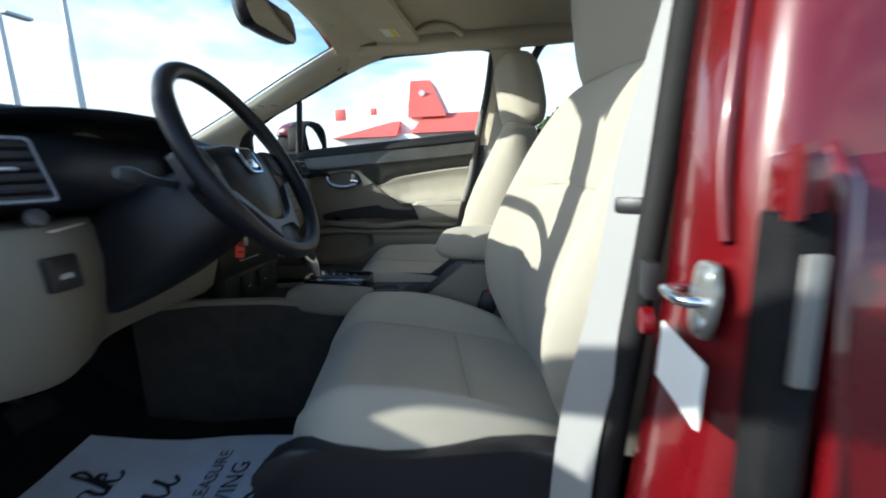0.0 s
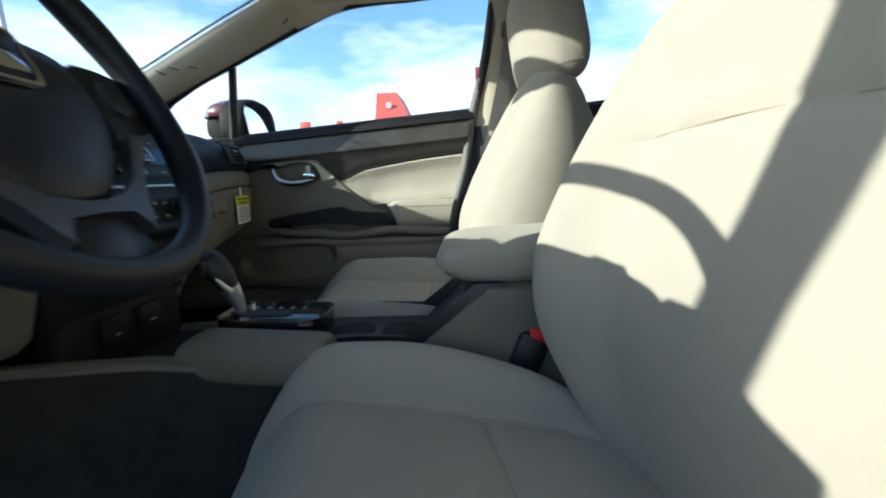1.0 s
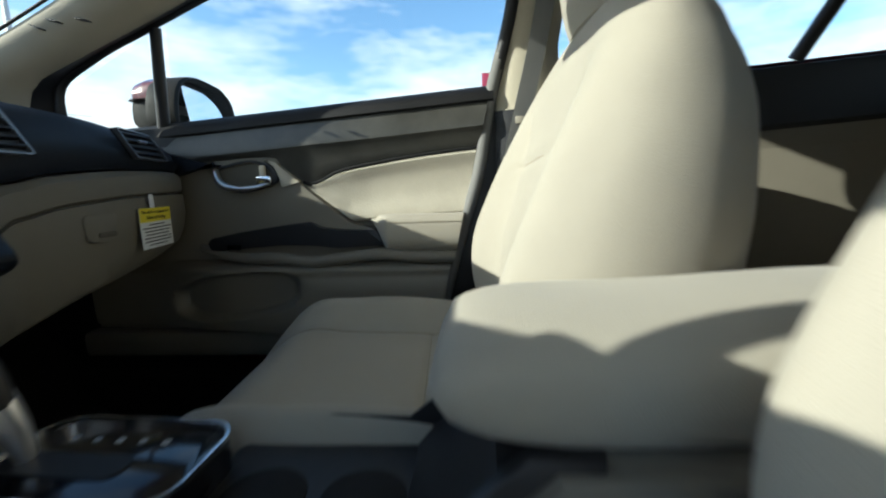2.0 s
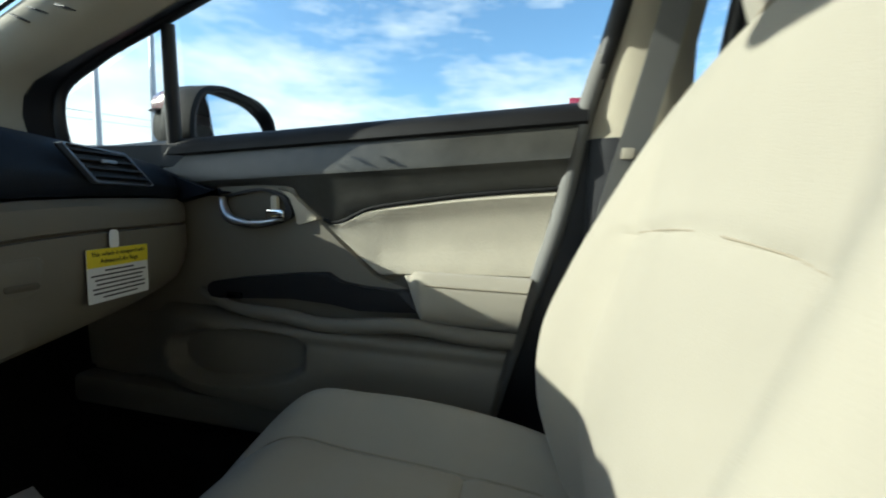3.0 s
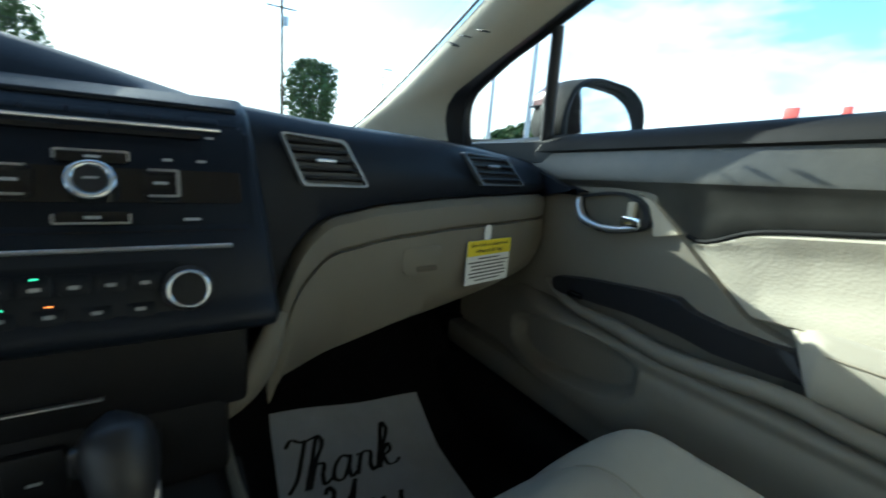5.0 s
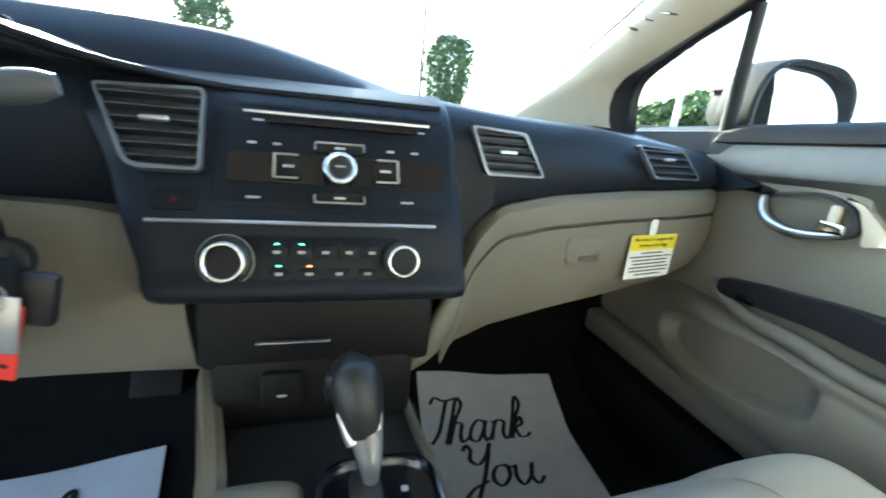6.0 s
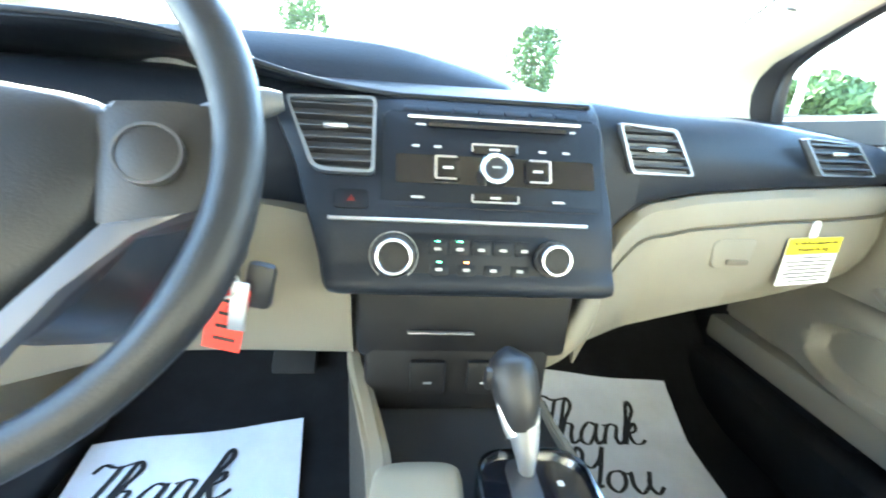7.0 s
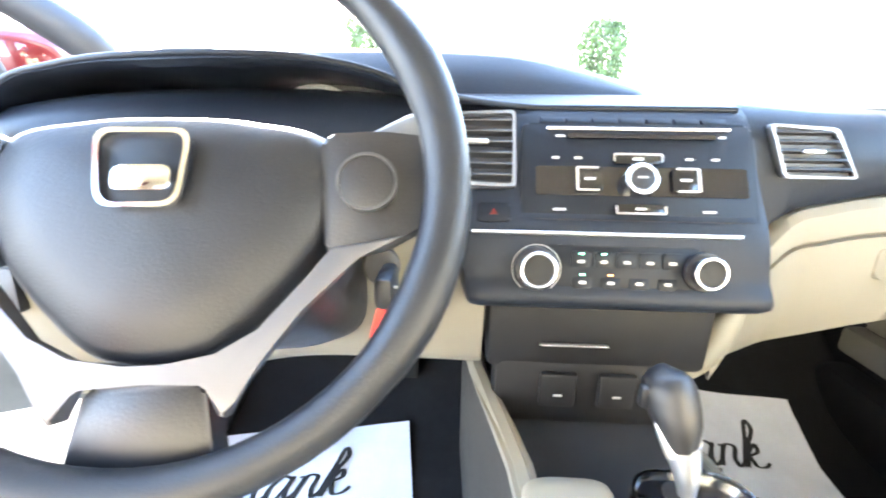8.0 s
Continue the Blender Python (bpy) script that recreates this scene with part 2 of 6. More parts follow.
def moved(shape, m):
    return [tuple(m @ Vector(v)) for v in shape[0]], shape[1]


def rbox(cx, cy, cz, sx, sy, sz, r=0.01, seg=2, m=None):
    """A box with rounded edges as a bmesh; m: turns it before it goes to its place."""
    bm = bmesh.new()
    bmesh.ops.create_cube(bm, size=1)
    bmesh.ops.scale(bm, vec=(sx, sy, sz), verts=bm.verts)
    r = min(r, 0.49 * min(sx, sy, sz))
    if r > 0:
        bmesh.ops.bevel(bm, geom=bm.edges, offset=r, segments=seg, affect="EDGES", profile=0.5)
    bmesh.ops.transform(bm, matrix=Matrix.Translation((cx, cy, cz)) @ (m if m is not None else Matrix()), verts=bm.verts)
    return bm


def frame_of(o, u, v):
    """A matrix whose local x, y, z are u, v and u x v at o."""
    u, v = Vector(u).normalized(), Vector(v)
    v = (v - v.dot(u) * u).normalized()
    w = u.cross(v)
    m = Matrix((u, v, w)).transposed().to_4x4()
    m.translation = o
    return m


def plate(outline, depth, m, bevel=0.0, seg=2):
    """A flat piece: outline in local x, y; depth along -z; the front edge rounded."""
    bm = bmesh.new()
    top = [bm.verts.new((x, y, 0)) for x, y in outline]
    bot = [bm.verts.new((x, y, -depth)) for x, y in outline]
    k = len(outline)
    face = bm.faces.new(top)
    bm.faces.new(bot[::-1])
    for i in range(k):
        bm.faces.new((top[i], bot[i], bot[(i + 1) % k], top[(i + 1) % k]))
    if bevel > 0:
        bmesh.ops.bevel(bm, geom=list(face.edges), offset=bevel, segments=seg, affect="EDGES", profile=0.5)
    bmesh.ops.transform(bm, matrix=m, verts=bm.verts)
    return bm


def rrect(w, h, r, n=5, cx=0, cy=0):
    pts = []
    for sx, sy, a0 in ((1, 1, 0), (-1, 1, 90), (-1, -1, 180), (1, -1, 270)):
        for k in range(n + 1):
            a = radians(a0 + 90 * k / n)
            pts.append((cx + sx * (w / 2 - r) + r * math.cos(a), cy + sy * (h / 2 - r) + r * math.sin(a)))
    return pts


def soft_poly(pts, r=0.006, n=4):
    """A polygon with rounded corners."""
    out, k = [], len(pts)
    for i in range(k):
        a, b, c = (np.array(pts[(i + j) % k], float) for j in (-1, 0, 1))
        u, v = (a - b) / np.linalg.norm(a - b), (c - b) / np.linalg.norm(c - b)
        for t in np.linspace(0, 1, n + 1):
            p = b + u * r * (1 - t) ** 2 + v * r * t**2
            out.append(tuple(p))
    return out


def ring_plate(outer, inner, depth, m):
    """A flat frame between two outlines of equal length."""
    k = len(outer)
    v = [(x, y, 0) for x, y in outer] + [(x, y, 0) for x, y in inner] + [(x, y, -depth) for x, y in outer] + [(x, y, -depth) for x, y in inner]
    f = []
    for i in range(k):
        j = (i + 1) % k
        f += [(i, j, k + j, k + i), (2 * k + i, 2 * k + j, j, i), (k + i, k + j, 3 * k + j, 3 * k + i)]
    return [tuple(m @ Vector(p)) for p in v], f


def disc(r, depth, m, n=32, bevel=0.0):
    return plate([(r * math.cos(2 * math.pi * i / n), r * math.sin(2 * math.pi * i / n)) for i in range(n)], depth, m, bevel)


def annulus(r0, r1, depth, m, n=36):
    a = [2 * math.pi * i / n for i in range(n)]
    return ring_plate([(r1 * math.cos(t), r1 * math.sin(t)) for t in a], [(r0 * math.cos(t), r0 * math.sin(t)) for t in a], depth, m)


def lettering(text, size, m, shear=0.0, extrude=0.0004, spacing=1.0):
    """Words as a mesh shape, from the built-in font, centred at m."""
    cu = bpy.data.curves.new("words", "FONT")
    cu.body, cu.size, cu.shear, cu.extrude, cu.space_character = text, size, shear, extrude, spacing
    cu.align_x, cu.align_y = "CENTER", "CENTER"
    cu.resolution_u = 3
    ob = bpy.data.objects.new("words", cu)
    scene.collection.objects.link(ob)
    dg = bpy.context.evaluated_depsgraph_get()
    me = bpy.data.meshes.new_from_object(ob.evaluated_get(dg))
    shape = ([tuple(m @ v.co) for v in me.vertices], [tuple(p.vertices) for p in me.polygons])
    bpy.data.objects.remove(ob)
    bpy.data.curves.remove(cu)
    bpy.data.meshes.remove(me)
    return shape


# ---- car shell ----
body = thing("sedan", (0, 0, 0.2), "dark red sedan body with beige trimmed cabin and open front door", "car")


# floor pan, toe board and tunnel carpet
fl = []
for x in np.linspace(-0.74, 0.74, 41):
    bump = 0.16 * math.exp(-((x - 0.02) / 0.11) ** 4)
    raised = 0.055 * smoothstep(-0.05, -0.16, x)
    fl.append([(x, y, min(0.88, z + raised + (bump if y < 0.5 else bump * 0.6))) for y, z in ((-1.9, 0.26), (-1.0, 0.25), (-0.3, 0.245), (0.1, 0.245), (0.3, 0.26), (0.42, 0.31), (0.6, 0.47), (0.72, 0.62), (0.78, 0.88))])
part("floor_carpet", loft(fl, closed=False), CARPET, body, "black cabin carpet")
# headliner
hl = []
for y in np.linspace(-0.02, -2.0, 24):
    crown = table([-2.0, -1.2, -0.6, -0.2, -0.02], [1.27, 1.38, 1.415, 1.40, 1.345])(y)
    hl.append([(x, y, crown - 0.10 * (abs(x) / 0.63) ** 4) for x in np.linspace(-0.64, 0.64, 25)])
part("headliner", loft(hl, closed=False), HEADLINER, body, "beige cloth headliner")
rf = [[(x, y, z + 0.05) for x, y, z in row] for row in hl]
rf = [[(x * 1.12, y + 0.06, z) for x, y, z in row] for row in rf]
part("roof", loft(rf, closed=False), RED, body, "dark red roof skin")
# windscreen
ws = []
for k in np.linspace(0, 1, 9):
    y, z = 0.80 - 0.83 * k, 0.93 + 0.41 * k - 0.02 * math.sin(math.pi * k) * -1
    hw = 0.56 - 0.0 * k
    ws.append([(x, y - 0.10 * (x / 0.7) ** 2, z) for x in np.linspace(-hw, hw, 13)])
wsp = part("windscreen", loft(ws, closed=False), GLASS, body, "clear windscreen")
wsp.visible_shadow = False

A_IN = [(0.55, -0.06, 1.330), (0.530, 0.15, 1.225), (0.494, 0.40, 1.085), (0.465, 0.60, 0.985), (0.455, 0.80, 0.925)]
A_OUT = [(0.655, -0.10, 1.290), (0.625, 0.05, 1.208), (0.590, 0.20, 1.125), (0.565, 0.30, 1.070), (0.552, 0.38, 1.020), (0.570, 0.41, 0.965), (0.590, 0.41, 0.925)]
FRAME_FRONT = [(0.650, -0.10, 1.283), (0.662, -0.02, 1.252), (0.652, 0.08, 1.206), (0.632, 0.20, 1.145), (0.612, 0.30, 1.090), (0.600, 0.372, 1.030), (0.605, 0.380, 0.975), (0.618, 0.385, 0.930)]
A_LEFT = [(0.625, -0.06, 1.325), (0.640, 0.10, 1.255), (0.665, 0.30, 1.150), (0.685, 0.52, 1.035), (0.695, 0.68, 0.955)]
A_LEFT_OUT = [(0.650, -0.10, 1.300), (0.675, 0.06, 1.215), (0.700, 0.24, 1.120), (0.715, 0.40, 1.025), (0.725, 0.50, 0.955)]
for mir in (False, True):
    s = -1 if mir else 1
    a_in, a_out = curve_pts(A_LEFT if mir else A_IN, 20), curve_pts(A_LEFT_OUT if mir else A_OUT, 20)
    rings = []
    for p, q in zip(a_in, a_out):
        mid = (p + q) / 2 + np.array([-0.018, -0.014, -0.004])
        back = (p + q) / 2 + np.array([0.035, 0.025, 0.02])
        rings.append([(s * v[0], v[1], v[2]) for v in curve_pts([p, (p + mid) / 2 + [-0.006, -0.004, 0], mid, (q + mid) / 2 + [-0.004, -0.006, 0], q, back], 16, True)])
    if not mir:
        edge = curve_pts(FRAME_FRONT, 20)
        part("pillar_edge_seal", loft([[tuple(p), tuple(q)] for p, q in zip(a_out, edge)], closed=False), BLACK, body, "black seal between pillar and window frame")
    if not mir:
        part("windscreen_seal", tube([p + np.array([-0.003, 0.012, 0.002]) for p in a_in], 0.003, 8), BLACK, body, "thin black windscreen seal")
    part("front_pillar_trim", loft(rings), PILLAR, body, "beige plastic windscreen pillar trim")
    if not mir:
        for y_, z_, tilt in ((0.300, 1.112, 25), (0.265, 1.120, 15), (0.212, 1.119, 12)):
            part("scuff_mark", rbox(0.503, y_, z_, 0.016, 0.020, 0.0022, 0.0008, 1, m=pose(0, 0, 0, tilt, 0, 0)), BLACK, body, "short dark scuff")
        cm = frame_of((0.594, -0.002, 1.2515), (0.12, 0.85, -0.45), (-0.45, 0.45, 0.75))
        part("clip_cover", plate(rrect(0.020, 0.018, 0.004), 0.006, cm @ Matrix.Translation((0, 0, 0.004)), 0.001), BEIGE, body, "small square clip cover")
    # roof side rail above the doors
    rail = curve_pts([(0.60, -0.08, 1.316), (0.615, -0.35, 1.320), (0.60, -0.60, 1.312), (0.60, -0.95, 1.32), (0.56, -1.45, 1.29), (0.50, -1.85, 1.20)], 24)
    part("roof_rail_trim", moved(tube(rail, 0.035, 12), Matrix.Diagonal((s, 1, 1, 1))), HEADLINER, body)
    # centre pillar
    pil = []
    for y0, z, wd, x in ((-0.605, 1.32, 0.075, 0.60), (-0.585, 1.20, 0.08, 0.645), (-0.565, 1.08, 0.085, 0.675), (-0.555, 0.96, 0.10, 0.695), (-0.555, 0.75, 0.12, 0.700), (-0.555, 0.45, 0.13, 0.700), (-0.555, 0.28, 0.15, 0.690)):
        wd = wd + (0.03 if not mir else 0)
        yc = y0 - wd / 2 + (0.045 if not mir else -0.20)
        x = x - (0.035 if mir else 0)
        pil.append([(s * (x + dx), yc + dy * wd, z) for dx, dy in ((-0.012, -0.3), (-0.018, 0.0), (-0.012, 0.3), (0.0, 0.5), (0.03, 0.52), (0.06, 0.3), (0.06, -0.3), (0.03, -0.52), (0.0, -0.5))])
    part("centre_pillar_trim", loft(pil[:4]), PILLAR, body, "beige plastic centre pillar trim")
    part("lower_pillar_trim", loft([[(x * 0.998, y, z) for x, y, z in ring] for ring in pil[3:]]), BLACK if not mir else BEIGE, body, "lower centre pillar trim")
    if not mir:
        part("pillar_seal", tube(curve_pts([(0.680, -0.350, 0.42), (0.686, -0.436, 0.72), (0.690, -0.470, 0.83), (0.688, -0.497, 0.98), (0.655, -0.546, 1.15), (0.622, -0.578, 1.28)], 30), 0.013, 10), SEALGREY, body, "grey door opening seal")
    # rear quarter
    cq = [[(s * 0.66, -1.25, z) for z in (1.02, 1.28)], [(s * 0.60, -1.6, z) for z in (1.02, 1.27)], [(s * 0.55, -1.95, z) for z in (1.0, 1.2)]]
    part("rear_pillar_trim", loft(cq, closed=False), BEIGE, body)
    # sill
    part("door_sill", rbox(s * 0.70, -0.35, 0.33, 0.12, 1.7, 0.14, 0.03), BLACK if mir else CARPET, body)
    part("cabin_side_lower", rbox(s * 0.71, -1.30, 0.62, 0.05, 1.0, 0.66, 0.02), BEIGE, body)
for s in (-1, 1):
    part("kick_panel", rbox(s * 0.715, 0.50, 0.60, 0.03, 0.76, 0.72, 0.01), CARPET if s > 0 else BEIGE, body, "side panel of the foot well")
# added black sheet: fills the dark gap where outer skin showed past the trim
part("pillar_foot_filler", rbox(0.706, -0.45, 0.61, 0.012, 0.34, 0.70, 0.004), BLACK, body, "black filler panel at the foot of the centre pillar")
part("sill_trim", rbox(0.690, -0.05, 0.463, 0.052, 1.06, 0.062, 0.014), BEIGE, body, "beige sill trim under the door")
part("parcel_shelf", rbox(0, -1.75, 0.98, 1.3, 0.5, 0.03, 0.01), CARPET, body)
rw = [[(x, -1.62 - 0.1 * (1 - (x / 0.55) ** 2), 1.28) for x in np.linspace(-0.5, 0.5, 9)], [(x, -2.0, 0.99) for x in np.linspace(-0.6, 0.6, 9)]]
part("rear_window", loft(rw, closed=False), GLASS, body).visible_shadow = False
part("firewall", rbox(0, 0.86, 0.62, 1.5, 0.06, 0.66, 0.01), BLACK, body)
bn = []
for y in np.linspace(0.80, 1.75, 12):
    bn.append([(x, y, 0.915 - 0.10 * ((y - 0.8) / 0.95) ** 2 - 0.10 * (abs(x) / 0.78) ** 3) for x in np.linspace(-0.80, 0.80, 17)])
part("bonnet", loft(bn, closed=False), RED, body, "dark red bonnet")
part("rear_bulkhead", rbox(0, -2.02, 0.6, 1.5, 0.05, 0.8, 0.01), CARPET, body)

# outer wings, bumpers, boot and wheels
def arch_low(y, wheel_y):
    d = 0.37 ** 2 - (y - wheel_y) ** 2
    return max(0.33, 0.31 + math.sqrt(d)) if d > 0 else 0.33


for s in (-1, 1):
    for kind, y_from, y_to, wheel_y in (("front_wing", 0.63, 1.80, 1.12), ("rear_wing", -1.52, -2.42, -1.86)):
        rings = []
        for y in np.linspace(y_from, y_to, 30):
            low = arch_low(y, wheel_y)
            nose = 0.10 * smoothstep(y_from + 0.6 * (y_to - y_from), y_to, y)
            ring = [(0.66, 0.895 if y > 0 else 0.985), (0.76, 0.870 if y > 0 else 0.950)] + [(0.815 - 0.03 * abs(f - 0.35), 0.84 + (low - 0.84) * f) for f in (0.0, 0.3, 0.6, 1.0)]
            rings.append([(s * (x - nose), y, z) for x, z in ring])
        part(kind, loft(rings, closed=False), RED, body, "dark red wing with wheel arch")
    for wheel_y in (1.12, -1.86):
        m = frame_of((s * 0.715, wheel_y, 0.315), (0, s, 0), (0, 0, 1))
        wheel = part("wheel", disc(0.205, 0.15, m @ Matrix.Translation((0, 0, 0.07)), 40, 0.02), STEEL, body, "grey alloy wheel")
        part("tyre", tube([m @ Vector((0.255 * math.cos(t), 0.255 * math.sin(t), 0.0)) for t in np.linspace(0, 2 * np.pi, 48, endpoint=False)], 0.062, 16, closed=True), RUBBER, wheel, "black rubber tyre")
part("front_bumper", rbox(0, 1.80, 0.56, 1.42, 0.16, 0.46, 0.07), RED, body, "dark red front bumper")
part("rear_bumper", rbox(0, -2.42, 0.58, 1.42, 0.16, 0.50, 0.07), RED, body, "dark red rear bumper")
part("boot_lid", loft([[(x, y, z - 0.03 * (abs(x) / 0.7) ** 3) for x in np.linspace(-0.68, 0.68, 15)] for y, z in ((-2.0, 1.0), (-2.2, 0.995), (-2.42, 0.96), (-2.49, 0.80))], closed=False), RED, body, "dark red boot lid")


# ---- seats ----
def superring(w, d, n, exp):
    a = np.linspace(0, 2 * np.pi, n, endpoint=False)
    c, s_ = np.cos(a), np.sin(a)
    return w * np.sign(c) * np.abs(c) ** (2 / exp), d * np.sign(s_) * np.abs(s_) ** (2 / exp)


def make_seat(cx, yb, dz, reach, skew=0.0, shield=0.0, crest=1.0, sag=0.0, girth=1.0):
    """yb: where the side bolsters of the backrest stand foremost. The cushion top is about 0.58 + dz."""
    seat = thing("front_seat", (cx, yb + 0.15, 0.25), "cream cloth car seat with side bolsters and head restraint", "car seat", "front seats")
    # cushion
    rings = []
    y0, y1 = yb + reach, yb - 0.10
    for v in np.linspace(-1, 1, 72):
        e = (1 - abs(v) ** (6 if v < 0 else 9)) ** (1 / 2.6) if abs(v) < 1 else 0.0
        e = max(e, 0.04)
        y = (y0 + y1) / 2 - v * (y0 - y1) / 2
        f = (y - y1) / (y0 - y1)
        w = table([0, 0.3, 0.7, 0.9, 1], [0.225, 0.245, 0.25, 0.245, 0.225])(f) * (0.50 + 0.50 * e)
        top = table([0, 0.3, 0.65, 0.85, 1.0], [0.542 - sag, 0.548 - 0.5 * sag, 0.553, 0.555, 0.515])(f)
        bottom = table([0, 0.5, 0.8, 1.0], [0.40, 0.40, 0.41, 0.43])(f)
        h, zc = (top - bottom) / 2 * e, (top + bottom) / 2
        x, z = superring(w, h, 120, 4.5)
        up = smoothstep(0.0, 0.6, z / max(h, 1e-6))
        bol = table([0, 0.2, 0.6, 0.85, 1.0], [0.030 - 0.7 * sag, 0.042 - 0.3 * sag, 0.048, 0.034, 0.012])(f) * e * crest
        z = z + up * bol * (np.exp(-(((np.abs(x) / w) - 0.84) / 0.15) ** 2) - 0.15)
        z = z - up * 0.006 * np.exp(-(((np.abs(x) / w) - 0.60) / 0.014) ** 2) * e
        z = z - up * 0.005 * np.exp(-((y - (y1 + 0.17)) / 0.006) ** 2) * (np.abs(x) < 0.6 * w)
        rings.append(np.c_[cx + x, y + skew * x, zc + z + dz])
    cushion = part("cushion", loft(rings), CLOTH, seat, "cream cloth seat cushion")

    def stitched(rows, side, out, host):
        """A seam along the loft rows at a share of the half width; out: index of the axis that faces the sitter."""
        pts = []
        for ring in rows:
            ring = np.array(ring)
            half = ring[:, 0].max() - cx
            near = ring[ring[:, out] > (ring[:, out].max() + ring[:, out].min()) / 2]
            near = near[np.argsort(near[:, 0])]
            x = cx + side * half
            pts.append([x, np.interp(x, near[:, 0], near[:, 1]), np.interp(x, near[:, 0], near[:, 2])])
        part("seam", tube(np.array(pts)[1:-1:2], 0.0009, 6), SEAM, host)

    for side in (-0.60, 0.60):
        stitched(rings[6:62], side, 2, cushion)
    cross = np.array(rings[int(np.argmin([abs(np.mean(np.array(r)[:, 1]) - (y1 + 0.17)) for r in rings]))])
    cross = cross[(np.abs(cross[:, 0] - cx) < 0.14) & (cross[:, 2] > np.median(cross[:, 2]))]
    part("seam", tube(cross[np.argsort(cross[:, 0])], 0.0009, 6), SEAM, cushion)
    # plastic side shields and frame
    for s in (-1, 1):
        out = [(-0.26, 0.0), (-0.25, 0.075), (0.0, 0.085), (0.16, 0.07), (0.19, 0.03), (0.15, -0.03), (0.0, -0.06), (-0.2, -0.06)]
        out = [(p[0], p[1]) for p in curve_pts(out, 28, True)]
        m = frame_of((cx + s * 0.262, yb + 0.13, 0.375 + dz + (shield if s < 0 else 0)), (0, s, 0), (0, 0, 1))
        part("side_shield", plate([(s * a, b) for a, b in out], 0.03, m, 0.008), BLACK, seat, "black plastic seat side shield")
        part("rail", rbox(cx + s * 0.19, yb + 0.12, 0.275, 0.05, 0.52, 0.035, 0.006), STEEL, seat)
    part("seat_pan", rbox(cx, yb + 0.14, 0.36 + dz, 0.47, 0.46, 0.11, 0.03), BLACK, seat)
    # backrest
    rings = []
    front = table([0.50, 0.56, 0.62, 0.70, 0.78, 0.86, 0.95, 1.0, 1.045], [-0.045, -0.015, 0.008, 0.008, -0.022, -0.062, -0.115, -0.150, -0.190])
    zs = np.r_[np.linspace(0.50, 0.94, 66), np.linspace(0.943, 0.994, 22)]
    for z in zs:
        w = girth * table([0.50, 0.56, 0.62, 0.70, 0.78, 0.86, 0.92, 0.955, 0.975, 0.988, 0.994], [0.185, 0.212, 0.238, 0.256, 0.255, 0.244, 0.226, 0.200, 0.168, 0.120, 0.060])(z)
        th = table([0.50, 0.60, 0.80, 0.92, 0.955, 0.982, 0.994], [0.082, 0.098, 0.088, 0.066, 0.054, 0.036, 0.010])(z)
        bol = table([0.50, 0.62, 0.75, 0.86, 0.94, 0.994], [0.020, 0.050, 0.052, 0.032, 0.006, 0.0])(z) * crest
        x, d = superring(w, th, 120, 3.6)
        x = x * (1 - 0.16 * smoothstep(0.4, -0.9, d / th))
        fr = smoothstep(0.0, 0.5, d / th)
        yc = front(z) - bol - th
        y = yc + d + fr * bol * np.exp(-(((np.abs(x) / w) - 0.84) / 0.20) ** 2)
        y = y - fr * 0.006 * np.exp(-(((np.abs(x) / w) - 0.55) / 0.016) ** 2) * smoothstep(0.94, 0.86, z)
        y = y - fr * 0.005 * np.exp(-((z - 0.836 + 0.10 * (x / 0.24) ** 2 * 0.3) / 0.005) ** 2) * (np.abs(x) < 0.66 * w)
        rings.append(np.c_[cx + x, yb + y + skew * x, np.full_like(x, z + dz)])
    backrest = part("backrest", loft(rings), CLOTH, seat, "cream cloth backrest with raised side bolsters")
    seam = []
    for u in np.linspace(-0.55, 0.55, 25):
        zc = 0.836 - 0.03 * (u * 0.23 / 0.24) ** 2 + dz
        ring = np.array(rings[int(np.argmin([abs(r[0][2] - zc) for r in rings]))])
        half = ring[:, 0].max() - cx
        near = ring[ring[:, 1] > (ring[:, 1].max() + ring[:, 1].min()) / 2]
        near = near[np.argsort(near[:, 0])]
        seam.append((cx + u * half, np.interp(cx + u * half, near[:, 0], near[:, 1]), zc))
    part("seam", tube(curve_pts(seam, 40), 0.0009, 6), SEAM, backrest)
    # head restraint, leaning forward over the backrest, its underside lower in front
    rings = []
    for k in np.linspace(-1, 1, 34):
        e = max((1 - abs(k) ** 3.2) ** (1 / 2.4), 0.05) if abs(k) < 1 else 0.05
        x, d = superring(0.130 * (0.66 + 0.34 * e) * (1 - 0.08 * k), 0.062 * (0.25 + 0.75 * e), 56, 2.9)
        yy = -0.184 + 0.016 * k + d - 0.016 * (x / 0.13) ** 2
        rings.append(np.c_[cx + x, yb + yy + skew * x, 1.076 + 0.104 * k + dz - 0.26 * d * (1 - k) / 2])
    restraint = part("head_restraint", loft(rings), CLOTH, seat, "cream cloth head restraint")
    lower = np.array(rings[5])
    part("seam", tube(lower, 0.0010, 6, closed=True), SEAM, restraint)
    for s in (-1, 1):
        part("head_restraint_post", tube([(cx + s * 0.06, yb - 0.200, 0.95 + dz), (cx + s * 0.06, yb - 0.188, 1.05 + dz)], 0.006, 10), STEEL, seat)
    return seat


make_seat(0.338, -0.46, 0.010, 0.385, 0.06, 0.0, 1.2)
make_seat(-0.320, -0.597, 0.018, 0.345, 0.21, 0.075, 1.35, 0.03, 0.99)

